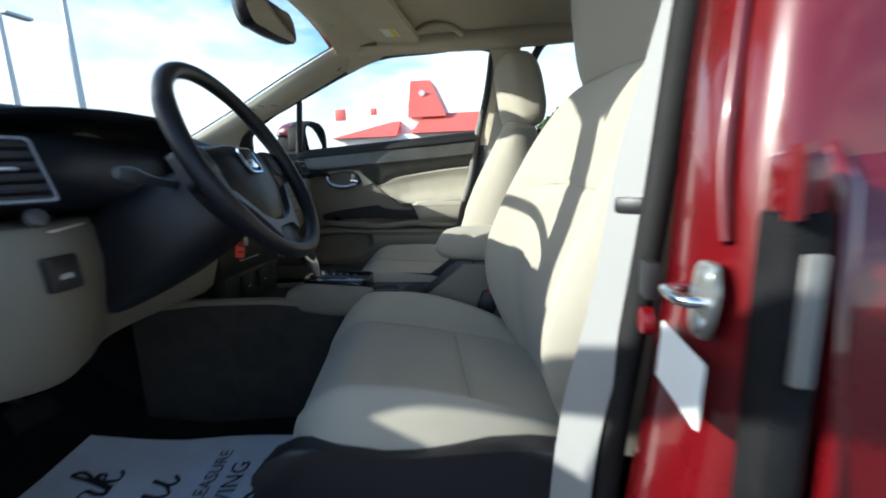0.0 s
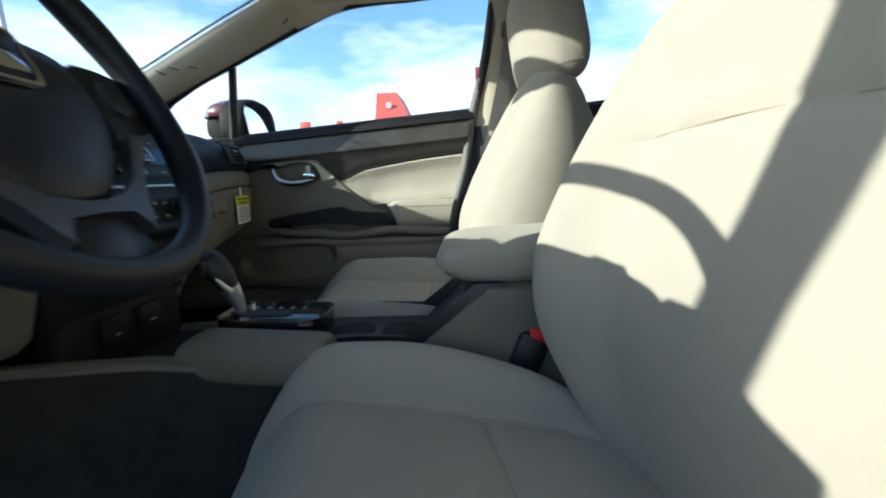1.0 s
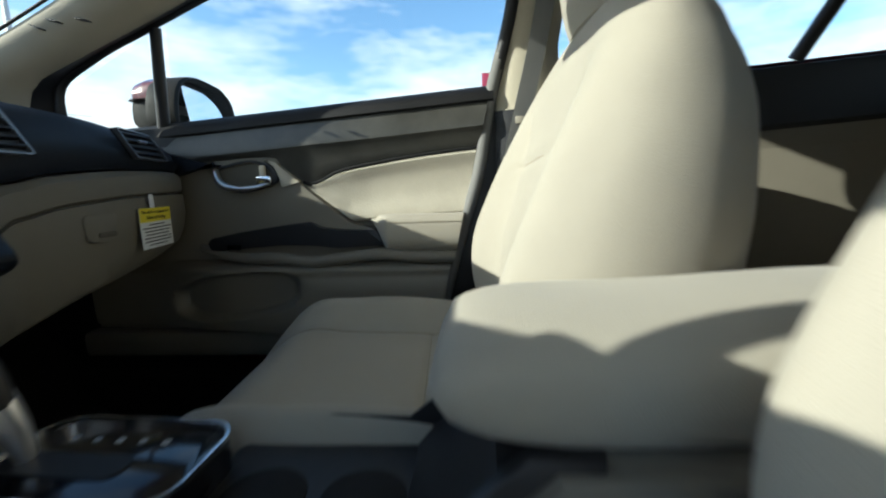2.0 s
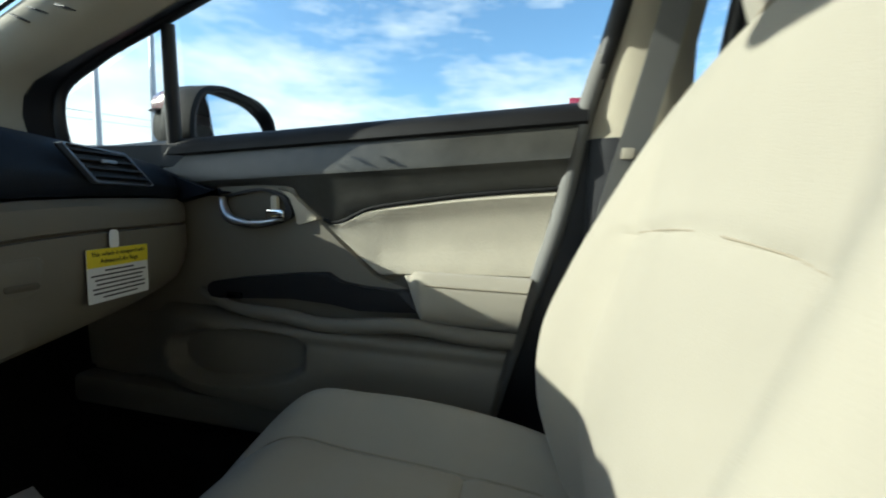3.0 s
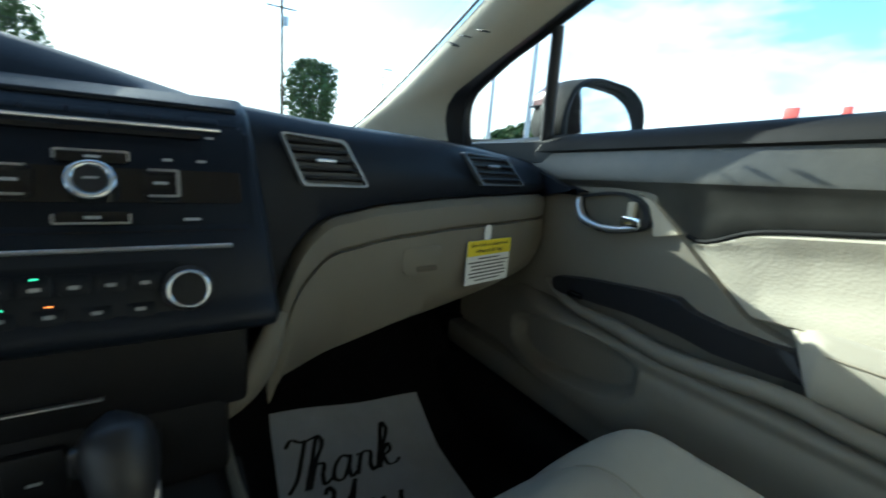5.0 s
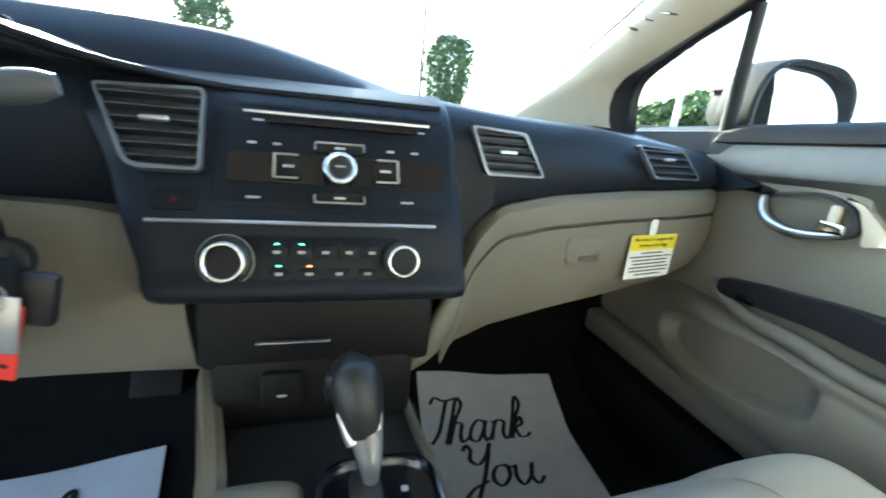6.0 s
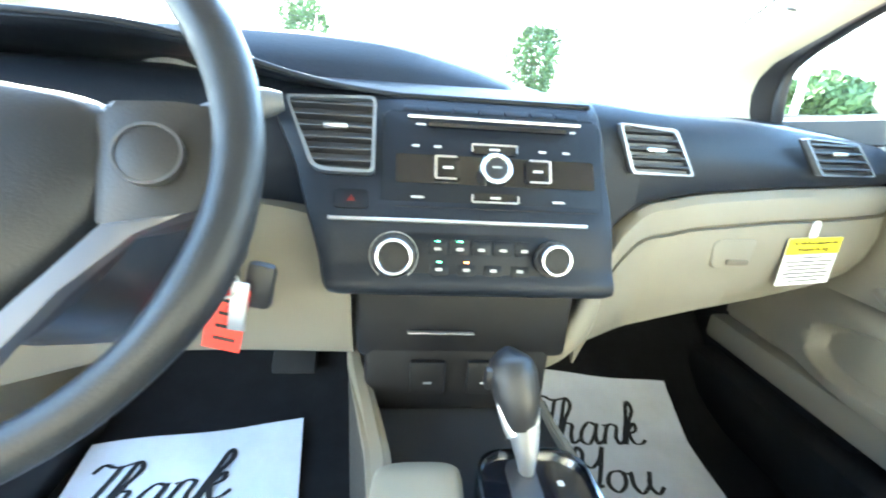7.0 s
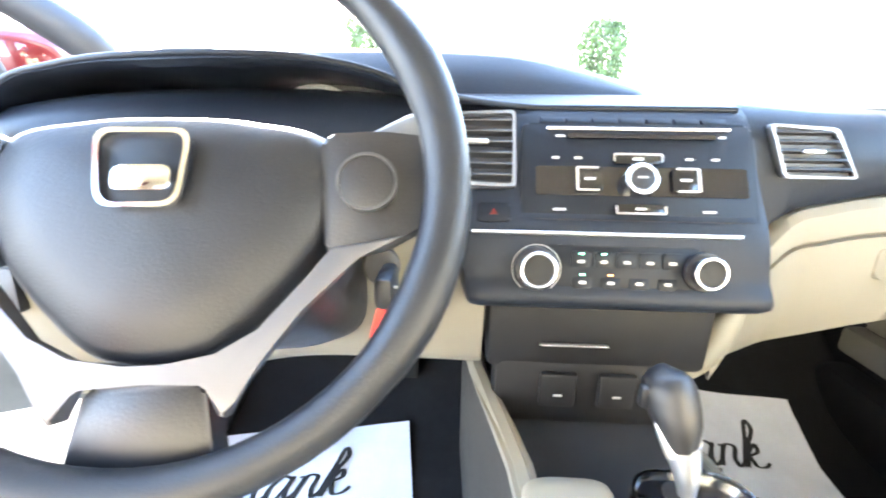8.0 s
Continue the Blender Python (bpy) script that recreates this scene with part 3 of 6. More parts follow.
# rear bench
rear = thing("rear_bench_seat", (0, -1.35, 0.28), "cream cloth rear bench seat behind the front seats", "car seat")
rings = []
for v in np.linspace(-1, 1, 40):
    e = max((1 - abs(v) ** 12) ** 0.3, 0.05) if abs(v) < 1 else 0.05
    y, z = superring(0.24 * (0.7 + 0.3 * e), 0.09 * e, 48, 4)
    rings.append(np.c_[np.full_like(y, 0.64 * v), -1.28 + y, 0.50 + z - 0.05 * y])
part("cushion", loft(rings), CLOTH, rear)
rings = []
for v in np.linspace(-1, 1, 40):
    e = max((1 - abs(v) ** 12) ** 0.3, 0.05) if abs(v) < 1 else 0.05
    y, z = superring(0.08 * e, 0.27 * (0.8 + 0.2 * e), 48, 4)
    rings.append(np.c_[np.full_like(y, 0.62 * v), -1.52 + y - 0.4 * z, 0.78 + z])
part("backrest", loft(rings), CLOTH, rear)
# ---- dashboard ----
dash = thing("dashboard", (0, 0.1, 0.5), "charcoal and beige two-tone car dashboard with two-tier hood", "dashboard")
face_y = table([-0.70, -0.58, -0.30, 0.12, 0.30, 0.45, 0.56, 0.66, 0.70], [-0.01, -0.035, 0.05, 0.095, 0.098, 0.115, 0.140, 0.185, 0.22])
edge_z = table([-0.70, -0.5, -0.2, 0.13, 0.22, 0.39, 0.50, 0.62, 0.70], [0.93, 0.950, 0.954, 0.950, 0.942, 0.935, 0.926, 0.916, 0.905])
low_z = table([-0.70, -0.35, -0.16, 0.10, 0.140, 0.155, 0.170, 0.200, 0.256, 0.353, 0.53, 0.70], [0.86, 0.83, 0.80, 0.66, 0.695, 0.735, 0.776, 0.815, 0.836, 0.849, 0.857, 0.857])
rings = []
for x in np.r_[np.linspace(-0.685, 0.10, 52), np.linspace(0.11, 0.26, 40), np.linspace(0.27, 0.685, 30)]:
    fy, ez, lz = face_y(x), edge_z(x), low_z(x)
    prof = [(0.80, 0.920), (0.62, 0.937), (0.42, 0.945), (0.26, ez + 0.006), (fy + 0.07, ez + 0.003), (fy + 0.030, ez - 0.004),
            (fy + 0.010, ez - 0.020), (fy, ez - 0.045), (fy - 0.002, (ez + lz) / 2 - 0.01), (fy, lz + 0.012), (fy + 0.006, lz + 0.003), (fy + 0.02, lz), (fy + 0.16, lz - 0.01)]
    rings.append([(x, y, z) for y, z in prof])
part("upper_pad", loft(rings, closed=False), DASH, dash, "charcoal grained upper dash pad")
# lower beige panel on the passenger's side
rings = []
for x in np.r_[np.linspace(0.140, 0.26, 48), np.linspace(0.27, 0.694, 46)]:
    fy, lz = face_y(x), low_z(x)
    lift = 1 - smoothstep(0.15, 0.235, x)
    bz = table([0.14, 0.20, 0.25, 0.32, 0.45, 0.60, 0.68], [0.618, 0.632, 0.644, 0.660, 0.680, 0.70, 0.71])(x)
    g = lz - 0.043
    prof = [(fy + 0.10, lz + 0.002), (fy + 0.006, lz - 0.001), (fy - 0.004, lz - 0.010), (fy - 0.006, (lz + g) / 2), (fy - 0.005, g + 0.003), (fy + 0.006, g + 0.0006), (fy + 0.006, g - 0.0008),
            (fy - 0.006, g - 0.003), (fy - 0.008, g - 0.04), (fy + 0.000, (g + bz) / 2 - 0.02), (fy + 0.012, bz + 0.012), (fy + 0.03, bz), (fy + 0.2, bz + 0.03)]
    rings.append([(x, y - 0.02 * lift, z) for y, z in prof])
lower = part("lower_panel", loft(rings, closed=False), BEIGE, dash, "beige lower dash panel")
# glove box lid with its grip
gm = frame_of((0.353, face_y(0.353) - 0.010, 0.766), (1, 0.06, 0), (0, 0.04, 1))
part("glove_box_grip", plate(soft_poly([(-0.036, 0.020), (0.030, 0.022), (0.024, -0.014), (0.006, -0.022), (-0.034, -0.018)], 0.008), 0.012, gm, 0.003), BEIGE, lower, "moulded glove box grip")
# shade of the grip recess and the lid joint is painted as darker beige
part("grip_recess", plate(rrect(0.034, 0.008, 0.003, cy=-0.010, cx=0.004), 0.003, gm @ Matrix.Translation((0, 0, 0.002)), 0.001), SHADED_BEIGE, lower)
jl = [(x, face_y(x) + 0.001 - 0.02 * (1 - smoothstep(0.15, 0.235, x)), low_z(x) - 0.043) for x in np.linspace(0.150, 0.560, 60)]
part("lid_joint", tube(jl, 0.0015, 6), SHADED_BEIGE, lower)
# beige edge that runs down beside the centre stack
leg = curve_pts([(0.152, 0.062, 0.728), (0.140, 0.056, 0.700), (0.126, 0.055, 0.668), (0.106, 0.058, 0.637), (0.080, 0.064, 0.610)], 16)
part("stack_edge", tube(leg, [0.009 + 0.008 * math.sin(math.pi * i / 15) for i in range(16)], 12), BEIGE, dash)

# lower beige knee panel on the driver's side
rings = []
for x in np.linspace(-0.690, -0.150, 50):
    bul = 0.108 * math.exp(-((x + 0.59) / 0.12) ** 2)
    t = smoothstep(-0.30, -0.16, x)
    zt = table([-0.69, -0.45, -0.30, -0.22, -0.15], [0.835, 0.83, 0.825, 0.818, 0.80])(x)
    zb = table([-0.69, -0.5, -0.36, -0.25, -0.15], [0.64, 0.62, 0.622, 0.622, 0.62])(x)
    yb_ = 0.035 - bul
    prof = [(yb_ + 0.10, zt + 0.004), (yb_ + 0.01, zt), (yb_ - 0.002, zt - 0.012), (yb_ - 0.01, zt - 0.06), (yb_ - 0.004, (zt + zb) / 2), (yb_ + 0.02, zb + 0.02), (yb_ + 0.045, zb), (yb_ + 0.2, zb + 0.03)]
    rings.append([(x, y, z) for y, z in prof])
knee = part("knee_panel", loft(rings, closed=False), BEIGE, dash, "beige knee panel under the steering column")
sm = frame_of((-0.590, -0.084, 0.779), (1, 0.05, 0), (0, 0.1, 1))
sw = part("switch_block", plate(rrect(0.038, 0.042, 0.004), 0.01, sm @ Matrix.Translation((0, 0, 0.005)), 0.001), BLACK, knee, "black switch block")
part("vehicle_mark", plate([(-0.009, -0.003), (0.009, -0.003), (0.007, 0.003), (-0.006, 0.003)], 0.0005, sm @ Matrix.Translation((0, -0.004, 0.0056))), MARK, sw)

part("trim_line", rbox(-0.564, -0.070, 0.829, 0.046, 0.004, 0.003, 0.001, m=pose(0, 0, 0, 0, -8, -8)), SILVER, knee, "thin bright trim line")
part("mirror_switch", disc(0.011, 0.010, frame_of((-0.590, -0.068, 0.846), (1, -0.2, 0), (0, 0.3, 1)), 24, 0.003), STALK, knee, "small grey mirror switch")

# two-tier hood
hood_z = table([-0.69, -0.60, -0.50, -0.40, -0.30, -0.20, -0.11, -0.03, 0.04, 0.09, 0.14, 0.19], [0.955, 0.985, 1.000, 1.007, 1.008, 1.007, 1.001, 0.985, 0.968, 0.956, 0.946, 0.934])
rings = []
for x in np.linspace(-0.685, 0.19, 64):
    hz = hood_z(x)
    b = min(0.944, hz)
    rings.append([(x, y, z) for y, z in ((0.115, b - 0.02), (0.135, b + (hz - b) * 0.45), (0.158, hz - 0.006), (0.175, hz), (0.21, hz + 0.001), (0.30, b + (hz - b) * 0.85), (0.42, b + (hz - b) * 0.4), (0.55, b - 0.01))])
part("upper_hood", loft(rings, closed=False), DASH, dash, "charcoal upper display hood")
um = frame_of((-0.40, 0.124, 0.972), (1, 0, 0), (0, 0.25, 1))
part("upper_display", plate(rrect(0.20, 0.030, 0.012), 0.006, um, 0.002), GLOSS, dash, "dark upper display")
# instrument binnacle
arch = [(-0.632, 0.885), (-0.640, 0.925), (-0.612, 0.954), (-0.545, 0.972), (-0.45, 0.980), (-0.38, 0.981), (-0.32, 0.979), (-0.27, 0.971), (-0.235, 0.960), (-0.20, 0.951), (-0.165, 0.9455), (-0.125, 0.9415)]
sweep = table([-0.64, -0.30, -0.25, -0.20, -0.16, -0.12], [0.0, 0.0, 0.012, 0.036, 0.066, 0.090])
arch = curve_pts(arch, 40)
rings = []
for y, k in ((0.16, 0.0), (0.06, 0.004), (0.0, 0.006), (-0.012, 0.002), (-0.016, -0.004), (-0.010, -0.010), (0.02, -0.012), (0.12, -0.03)):
    cxz = np.array([-0.435, 0.90])
    d = arch - cxz
    d /= np.linalg.norm(d, axis=1)[:, None]
    q = arch + d * k
    rings.append(np.c_[q[:, 0], [y + sweep(x) * (1 - smoothstep(0.0, 0.16, y)) for x in q[:, 0]], q[:, 1]])
part("instrument_hood", loft(rings, closed=False), DASH, dash, "charcoal instrument hood")
q = arch + (arch - np.array([-0.435, 0.90])) / np.linalg.norm(arch - np.array([-0.435, 0.90]), axis=1)[:, None] * 0.001
part("hood_lip", tube([(p[0], -0.0125 + sweep(p[0]), p[1]) for p in q] + [(x, 0.080, 0.940) for x in np.linspace(-0.10, 0.112, 12)], 0.0036, 10), PANEL, dash, "smooth rounded hood lip")
im = frame_of((-0.385, 0.10, 0.902), (1, 0, 0), (0, 0.2, 1))
cl = part("instrument_cluster", plate(rrect(0.34, 0.125, 0.05), 0.02, im, 0.004), GAUGE, dash, "dark instrument cluster")
part("tachometer_dial", disc(0.056, 0.004, im @ Matrix.Translation((0.035, 0, 0.004)), 40, 0.001), GAUGE, cl)
part("tachometer_ring", annulus(0.056, 0.061, 0.008, im @ Matrix.Translation((0.035, 0, 0.008))), SILVER, cl)
part("cluster_lens", plate(rrect(0.34, 0.125, 0.05), 0.001, im @ Matrix.Translation((0, 0, 0.022))), GLASS, cl).visible_shadow = False


def vent(outline, m, nslat, name_label):
    """An air vent: outline in local x, y; bright rim; dark recess with slats."""
    k = len(outline)
    c = np.mean(outline, axis=0)
    inner = [tuple(c + (np.array(p) - c) * (1 - 0.0042 / max(1e-6, np.linalg.norm(np.array(p) - c)))) for p in outline]
    vt = part("air_vent", plate(outline, 0.004, m @ Matrix.Translation((0, 0, 0.001))), BLACK, dash, name_label)
    sh = ring_plate(outline, inner, 0.009, m @ Matrix.Translation((0, 0, 0.008)))
    part("vent_rim", sh, VENTRIM, vt, "satin silver vent rim")
    pts = np.array(inner)
    lo, hi = pts[:, 1].min(), pts[:, 1].max()
    for i in range(nslat):
        h = lo + (hi - lo) * (i + 0.7) / (nslat + 0.4)
        xs = []
        for a in range(k):
            p, q = pts[a], pts[(a + 1) % k]
            if (p[1] - h) * (q[1] - h) < 0:
                xs.append(p[0] + (q[0] - p[0]) * (h - p[1]) / (q[1] - p[1]))
        if len(xs) < 2:
            continue
        x0, x1 = min(xs), max(xs)
        bm = rbox(0, 0, 0, x1 - x0, 0.0035, 0.010, 0.001, 1)
        bmesh.ops.transform(bm, matrix=m @ Matrix.Translation(((x0 + x1) / 2, h, 0.003)) @ pose(0, 0, 0, -20), verts=bm.verts)
        part("slat", bm, BLACK, vt)
        if i == nslat // 2:
            bm = rbox(0, 0, 0, 0.024, 0.005, 0.006, 0.0015, 1)
            bmesh.ops.transform(bm, matrix=m @ Matrix.Translation(((x0 + x1) / 2, h, 0.009)), verts=bm.verts)
            part("vent_tab", bm, SILVER, vt, "bright vent tab")
    return vt


vm = frame_of((0.209, face_y(0.21) - 0.001, 0.896), (1, 0.02, 0), (0, 0.12, 1))
vent(soft_poly([(-0.052, 0.030), (0.022, 0.026), (0.054, -0.029), (-0.028, -0.029)]), vm, 5, "slanted air vent with silver rim")
vm = frame_of((0.478, face_y(0.478) - 0.002, 0.897), (1, 0.20, 0), (0, 0.12, 1))
vent(soft_poly([(-0.072, 0.024), (0.026, 0.021), (0.075, -0.023), (-0.030, -0.023)]), vm, 4, "slanted air vent with silver rim")
vm = frame_of((-0.168, 0.049, 0.906), (1, 0, 0), (0, 0.57, 1))
vent(soft_poly([(-0.049, 0.028), (0.043, 0.032), (0.044, -0.052), (-0.010, -0.052), (-0.020, -0.045)]), vm, 6, "tall centre air vent with silver rim")
vm = frame_of((-0.612, -0.058, 0.896), (1, -0.45, 0), (0, 0.3, 1))
vent(soft_poly([(-0.042, 0.040), (0.030, 0.040), (0.042, -0.036), (-0.025, -0.036)]), vm, 5, "side air vent with silver rim")

# centre stack
stack_y = table([0.640, 0.70, 0.735, 0.745, 0.78, 0.82, 0.867, 0.922, 0.942, 0.955], [0.045, 0.030, 0.010, -0.012, -0.008, 0.003, 0.032, 0.062, 0.085, 0.125])
rings = []
for z in np.r_[np.linspace(0.738, 0.940, 34), np.linspace(0.943, 0.955, 6)]:
    xl = table([0.738, 0.80, 0.87, 0.93, 0.966], [-0.165, -0.180, -0.205, -0.232, -0.24])(z)
    xr = table([0.738, 0.85, 0.966], [0.133, 0.126, 0.118])(z)
    y = stack_y(z)
    xs = [xl - 0.012, xl - 0.004, xl, xl + 0.012] + list(np.linspace(xl + 0.03, xr - 0.03, 12)) + [xr - 0.012, xr, xr + 0.005, xr + 0.014]
    dy = [0.07, 0.012, 0.004, 0.0] + [0.0] * 12 + [0.0, 0.004, 0.014, 0.08]
    rings.append([(x, y + d, z) for x, d in zip(xs, dy)])
rings.insert(0, [(x, y + 0.09, z - 0.004) for x, y, z in rings[0]])
stack = part("centre_fascia", loft(rings, closed=False), DASH, dash, "charcoal centre stack fascia")
BASE[stack.name] = BASE[dash.name]


def on_stack(x, z, lift=0.0):
    """A local frame on the fascia: x to the right, y up the slope, z out of it."""
    y = stack_y(z)
    slope = (stack_y(z + 0.01) - stack_y(z - 0.01)) / 0.02
    m = frame_of((x, y, z), (1, 0, 0), (0, slope, 1))
    return m @ Matrix.Translation((0, 0, lift))


radio = part("radio_panel", plate(rrect(0.235, 0.118, 0.008), 0.010, on_stack(0.0, 0.871, 0.0035), 0.002), PANEL, dash, "smooth charcoal radio panel")
climate = part("climate_panel", plate(rrect(0.155, 0.055, 0.006), 0.008, on_stack(-0.018, 0.783, 0.002), 0.002), PANEL, dash, "smooth charcoal climate control panel")
for x0, x1, z, hgt, mat in ((-0.168, 0.098, 0.820, 0.0035, SILVER), (-0.092, 0.096, 0.918, 0.003, SILVER)):
    m = on_stack((x0 + x1) / 2, z, 0.005)
    part("trim_line", plate(rrect(x1 - x0, hgt, 0.001, 2), 0.004, m, 0.0008, 1), mat, dash, "thin bright trim line")
part("disc_slot", plate(rrect(0.150, 0.0050, 0.002, 2), 0.003, on_stack(0.004, 0.9105, 0.0050)), GLOSS, radio, "black disc slot")
km = on_stack(0.000, 0.8665, 0.004)
knob = part("volume_knob", disc(0.0165, 0.012, km @ Matrix.Translation((0, 0, 0.012)), 40, 0.003), DIALCHROME, radio, "chrome volume knob")
part("knob_face", disc(0.0112, 0.003, km @ Matrix.Translation((0, 0, 0.0135)), 36, 0.0008), BLACK, knob)
part("knob_ring", tube([km @ Vector((0.0142 * math.cos(t), 0.0142 * math.sin(t), 0.0122)) for t in np.linspace(0, 2 * np.pi, 40, endpoint=False)], 0.0026, 10, closed=True), CHROME, knob, "chrome knob ring")
part("knob_mark", plate(rrect(0.010, 0.002, 0.0005, 1), 0.0004, km @ Matrix.Translation((0, 0.001, 0.0138))), MARK, knob)
for dx, dyy, w, h in ((-0.049, 0.002, 0.026, 0.024), (0.046, 0.002, 0.026, 0.024), (0, 0.024, 0.048, 0.010), (0, -0.029, 0.048, 0.010)):
    m = km @ Matrix.Translation((dx, dyy, 0.004))
    b_ = part("radio_button", plate(rrect(w, h, 0.003), 0.004, m, 0.001), GLOSS, radio)
    o = 0.0016
    if abs(dx) > 0:
        sgn = 1 if dx > 0 else -1
        segs = [(sgn * w * 0.08, h / 2, w * 0.85, o), (sgn * w * 0.08, -h / 2, w * 0.85, o), (sgn * w * 0.5, 0, o * 1.6, h)]
    else:
        sgn = 1 if dyy > 0 else -1
        segs = [(0, sgn * h / 2, w, o), (-w / 2, sgn * h * 0.1, o, h * 0.8), (w / 2, sgn * h * 0.1, o, h * 0.8)]
    for sx, sy, sw_, sh_ in segs:
        part("button_outline", plate(rrect(sw_, sh_, 0.0006, 1), 0.0012, m @ Matrix.Translation((sx, sy, 0.0014))), SILVER, b_)
    part("button_mark", plate(rrect(0.011, 0.0026, 0.0006, 1), 0.0006, m @ Matrix.Translation((0, 0, 0.0006))), MARK, b_)
for x, z in ((-0.083, 0.890), (-0.060, 0.890), (0.052, 0.890), (0.078, 0.890), (-0.080, 0.841), (0.068, 0.841)):
    part("button_mark", plate(rrect(0.013 if z < 0.86 else 0.008, 0.0024, 0.0006, 1), 0.0006, on_stack(x, z, 0.0042)), MARK, radio)
for x, w in ((-0.078, 0.010), (0.086, 0.007)):
    part("button_mark", plate(rrect(w, 0.0022, 0.0006, 1), 0.0006, on_stack(x, 0.9105, 0.0042)), MARK, radio)
for x in (-0.085, -0.058, -0.030, -0.002, 0.026, 0.054, 0.082):
    part("preset_key", plate(rrect(0.025, 0.0085, 0.0015, 2), 0.003, on_stack(x, 0.9260, 0.0030), 0.0006), PANEL, radio)
part("lower_joint", plate(rrect(0.214, 0.0012, 0.0004, 1), 0.001, on_stack(0.003, 0.8325, 0.0040)), PITCH, radio)
part("radio_screen", plate(rrect(0.212, 0.031, 0.003), 0.001, on_stack(0.003, 0.8675, 0.0042)), GLOSS, radio, "dark display strip")
for x, z, r in ((-0.102, 0.786, 0.0198), (0.062, 0.787, 0.0172)):
    m = on_stack(x, z, 0.002)
    dl = part("climate_dial", disc(r * 1.12, 0.006, m @ Matrix.Translation((0, 0, 0.004)), 36, 0.002), BLACK, climate)
    part("dial_knob", disc(r * 0.84, 0.016, m @ Matrix.Translation((0, 0, 0.0150)), 36, 0.001), PITCH, dl)
    part("dial_ring", tube([m @ Vector((r * 0.84 * math.cos(t), r * 0.84 * math.sin(t), 0.0152)) for t in np.linspace(0, 2 * np.pi, 44, endpoint=False)], r * 0.115, 10, closed=True), DIALCHROME, dl, "chrome dial ring")
part("dial_scale", annulus(0.0238, 0.0246, 0.001, on_stack(-0.102, 0.786, 0.0035)), MARK, climate)
for r_ in range(2):
    for c_ in range(5 if r_ == 0 else 4):
        x, z = -0.058 + 0.0225 * c_ + (0.002 * r_), 0.796 - 0.021 * r_
        if r_ == 1:
            x = -0.056 + 0.028 * c_
        m = on_stack(x, z, 0.003)
        b_ = part("climate_button", plate(rrect(0.019, 0.016, 0.003), 0.003, m @ Matrix.Translation((0, 0, -0.0006)), 0.0003), PANEL, climate)
        part("button_mark", plate(rrect(0.007, 0.003, 0.0010, 2), 0.0005, m @ Matrix.Translation((0, -0.002, 0.0004))), MARK, b_)
        if c_ < 2:
            part("indicator_light", plate(rrect(0.0048, 0.0009, 0.0004, 1), 0.0005, m @ Matrix.Translation((0, 0.0058, 0.0004))), LED_O if (r_ == 1 and c_ == 1) else LED_G, b_)
hm = on_stack(-0.146, 0.838, 0.002)
hz_ = part("hazard_switch", plate(rrect(0.034, 0.020, 0.004), 0.004, hm, 0.001), PANEL, dash, "hazard switch with red mark")
part("hazard_mark", plate([(-0.004, -0.003), (0.004, -0.003), (0, 0.004)], 0.0006, hm @ Matrix.Translation((0, 0, 0.0008))), RED, hz_)
# pocket under the stack
part("pocket_face", rbox(-0.015, 0.060, 0.690, 0.26, 0.05, 0.10, 0.01), PITCH, dash, "black pocket under the climate panel")
part("pocket_lip", rbox(-0.045, 0.026, 0.680, 0.078, 0.006, 0.0016, 0.0006), SILVER, dash)
part("socket_panel", rbox(-0.02, 0.055, 0.612, 0.23, 0.04, 0.10, 0.01), PITCH, dash, "black power socket panel")
for x in (-0.058, 0.012):
    part("socket_lid", rbox(x, 0.030, 0.617, 0.044, 0.010, 0.046, 0.004), PITCH, dash)
    part("socket_mark", rbox(x, 0.0243, 0.612, 0.010, 0.001, 0.003, 0.0003, 1), MARK, dash)

# ---- steering wheel ----
WC, WT, WR = Vector((-0.348, -0.190, 0.902)), 0.50, 0.163
WY = radians(8)
WM = frame_of(WC, (math.cos(WY), math.sin(WY), 0), (-math.sin(WY) * math.sin(WT), math.cos(WY) * math.sin(WT), math.cos(WT)))
wheel = thing("steering_wheel", WC, "dark leather steering wheel with satin silver spokes", "steering wheel")
a = np.linspace(0, 2 * np.pi, 72, endpoint=False)
rim = [WM @ Vector((WR * math.cos(t), WR * math.sin(t), 0.0)) for t in a]
part("rim", tube(rim, [0.0126 + 0.0022 * math.exp(-((abs(math.cos(t)) - 0.9) / 0.12) ** 2) for t in a], 18, closed=True), LEATHER, wheel, "dark leather rim")
pad = curve_pts([(-0.093, 0.028), (-0.05, 0.041), (0.0, 0.044), (0.05, 0.041), (0.093, 0.028), (0.100, 0.0), (0.090, -0.035), (0.060, -0.075), (0.030, -0.100), (0.0, -0.104), (-0.030, -0.100), (-0.060, -0.075), (-0.090, -0.035), (-0.100, 0.0)], 64, True)
rings = []
for f, z in ((1.02, -0.06), (1.02, -0.035), (1.0, -0.022), (0.96, -0.014), (0.88, -0.008), (0.6, -0.003), (0.3, -0.001), (0.02, 0.0)):
    rings.append([tuple(WM @ Vector((p[0] * f, -0.02 + (p[1] + 0.02) * f, z))) for p in pad])
hub = part("airbag_cover", loft(rings), LEATHER, wheel, "dark airbag cover")
part("emblem_plate", plate(soft_poly([(-0.027, 0.020), (0.027, 0.020), (0.022, -0.018), (-0.022, -0.018)], 0.010), 0.006, WM @ Matrix.Translation((-0.004, 0.002, 0.003)) @ Matrix.Diagonal((0.92, 1.12, 1, 1)), 0.001), PANEL, hub)
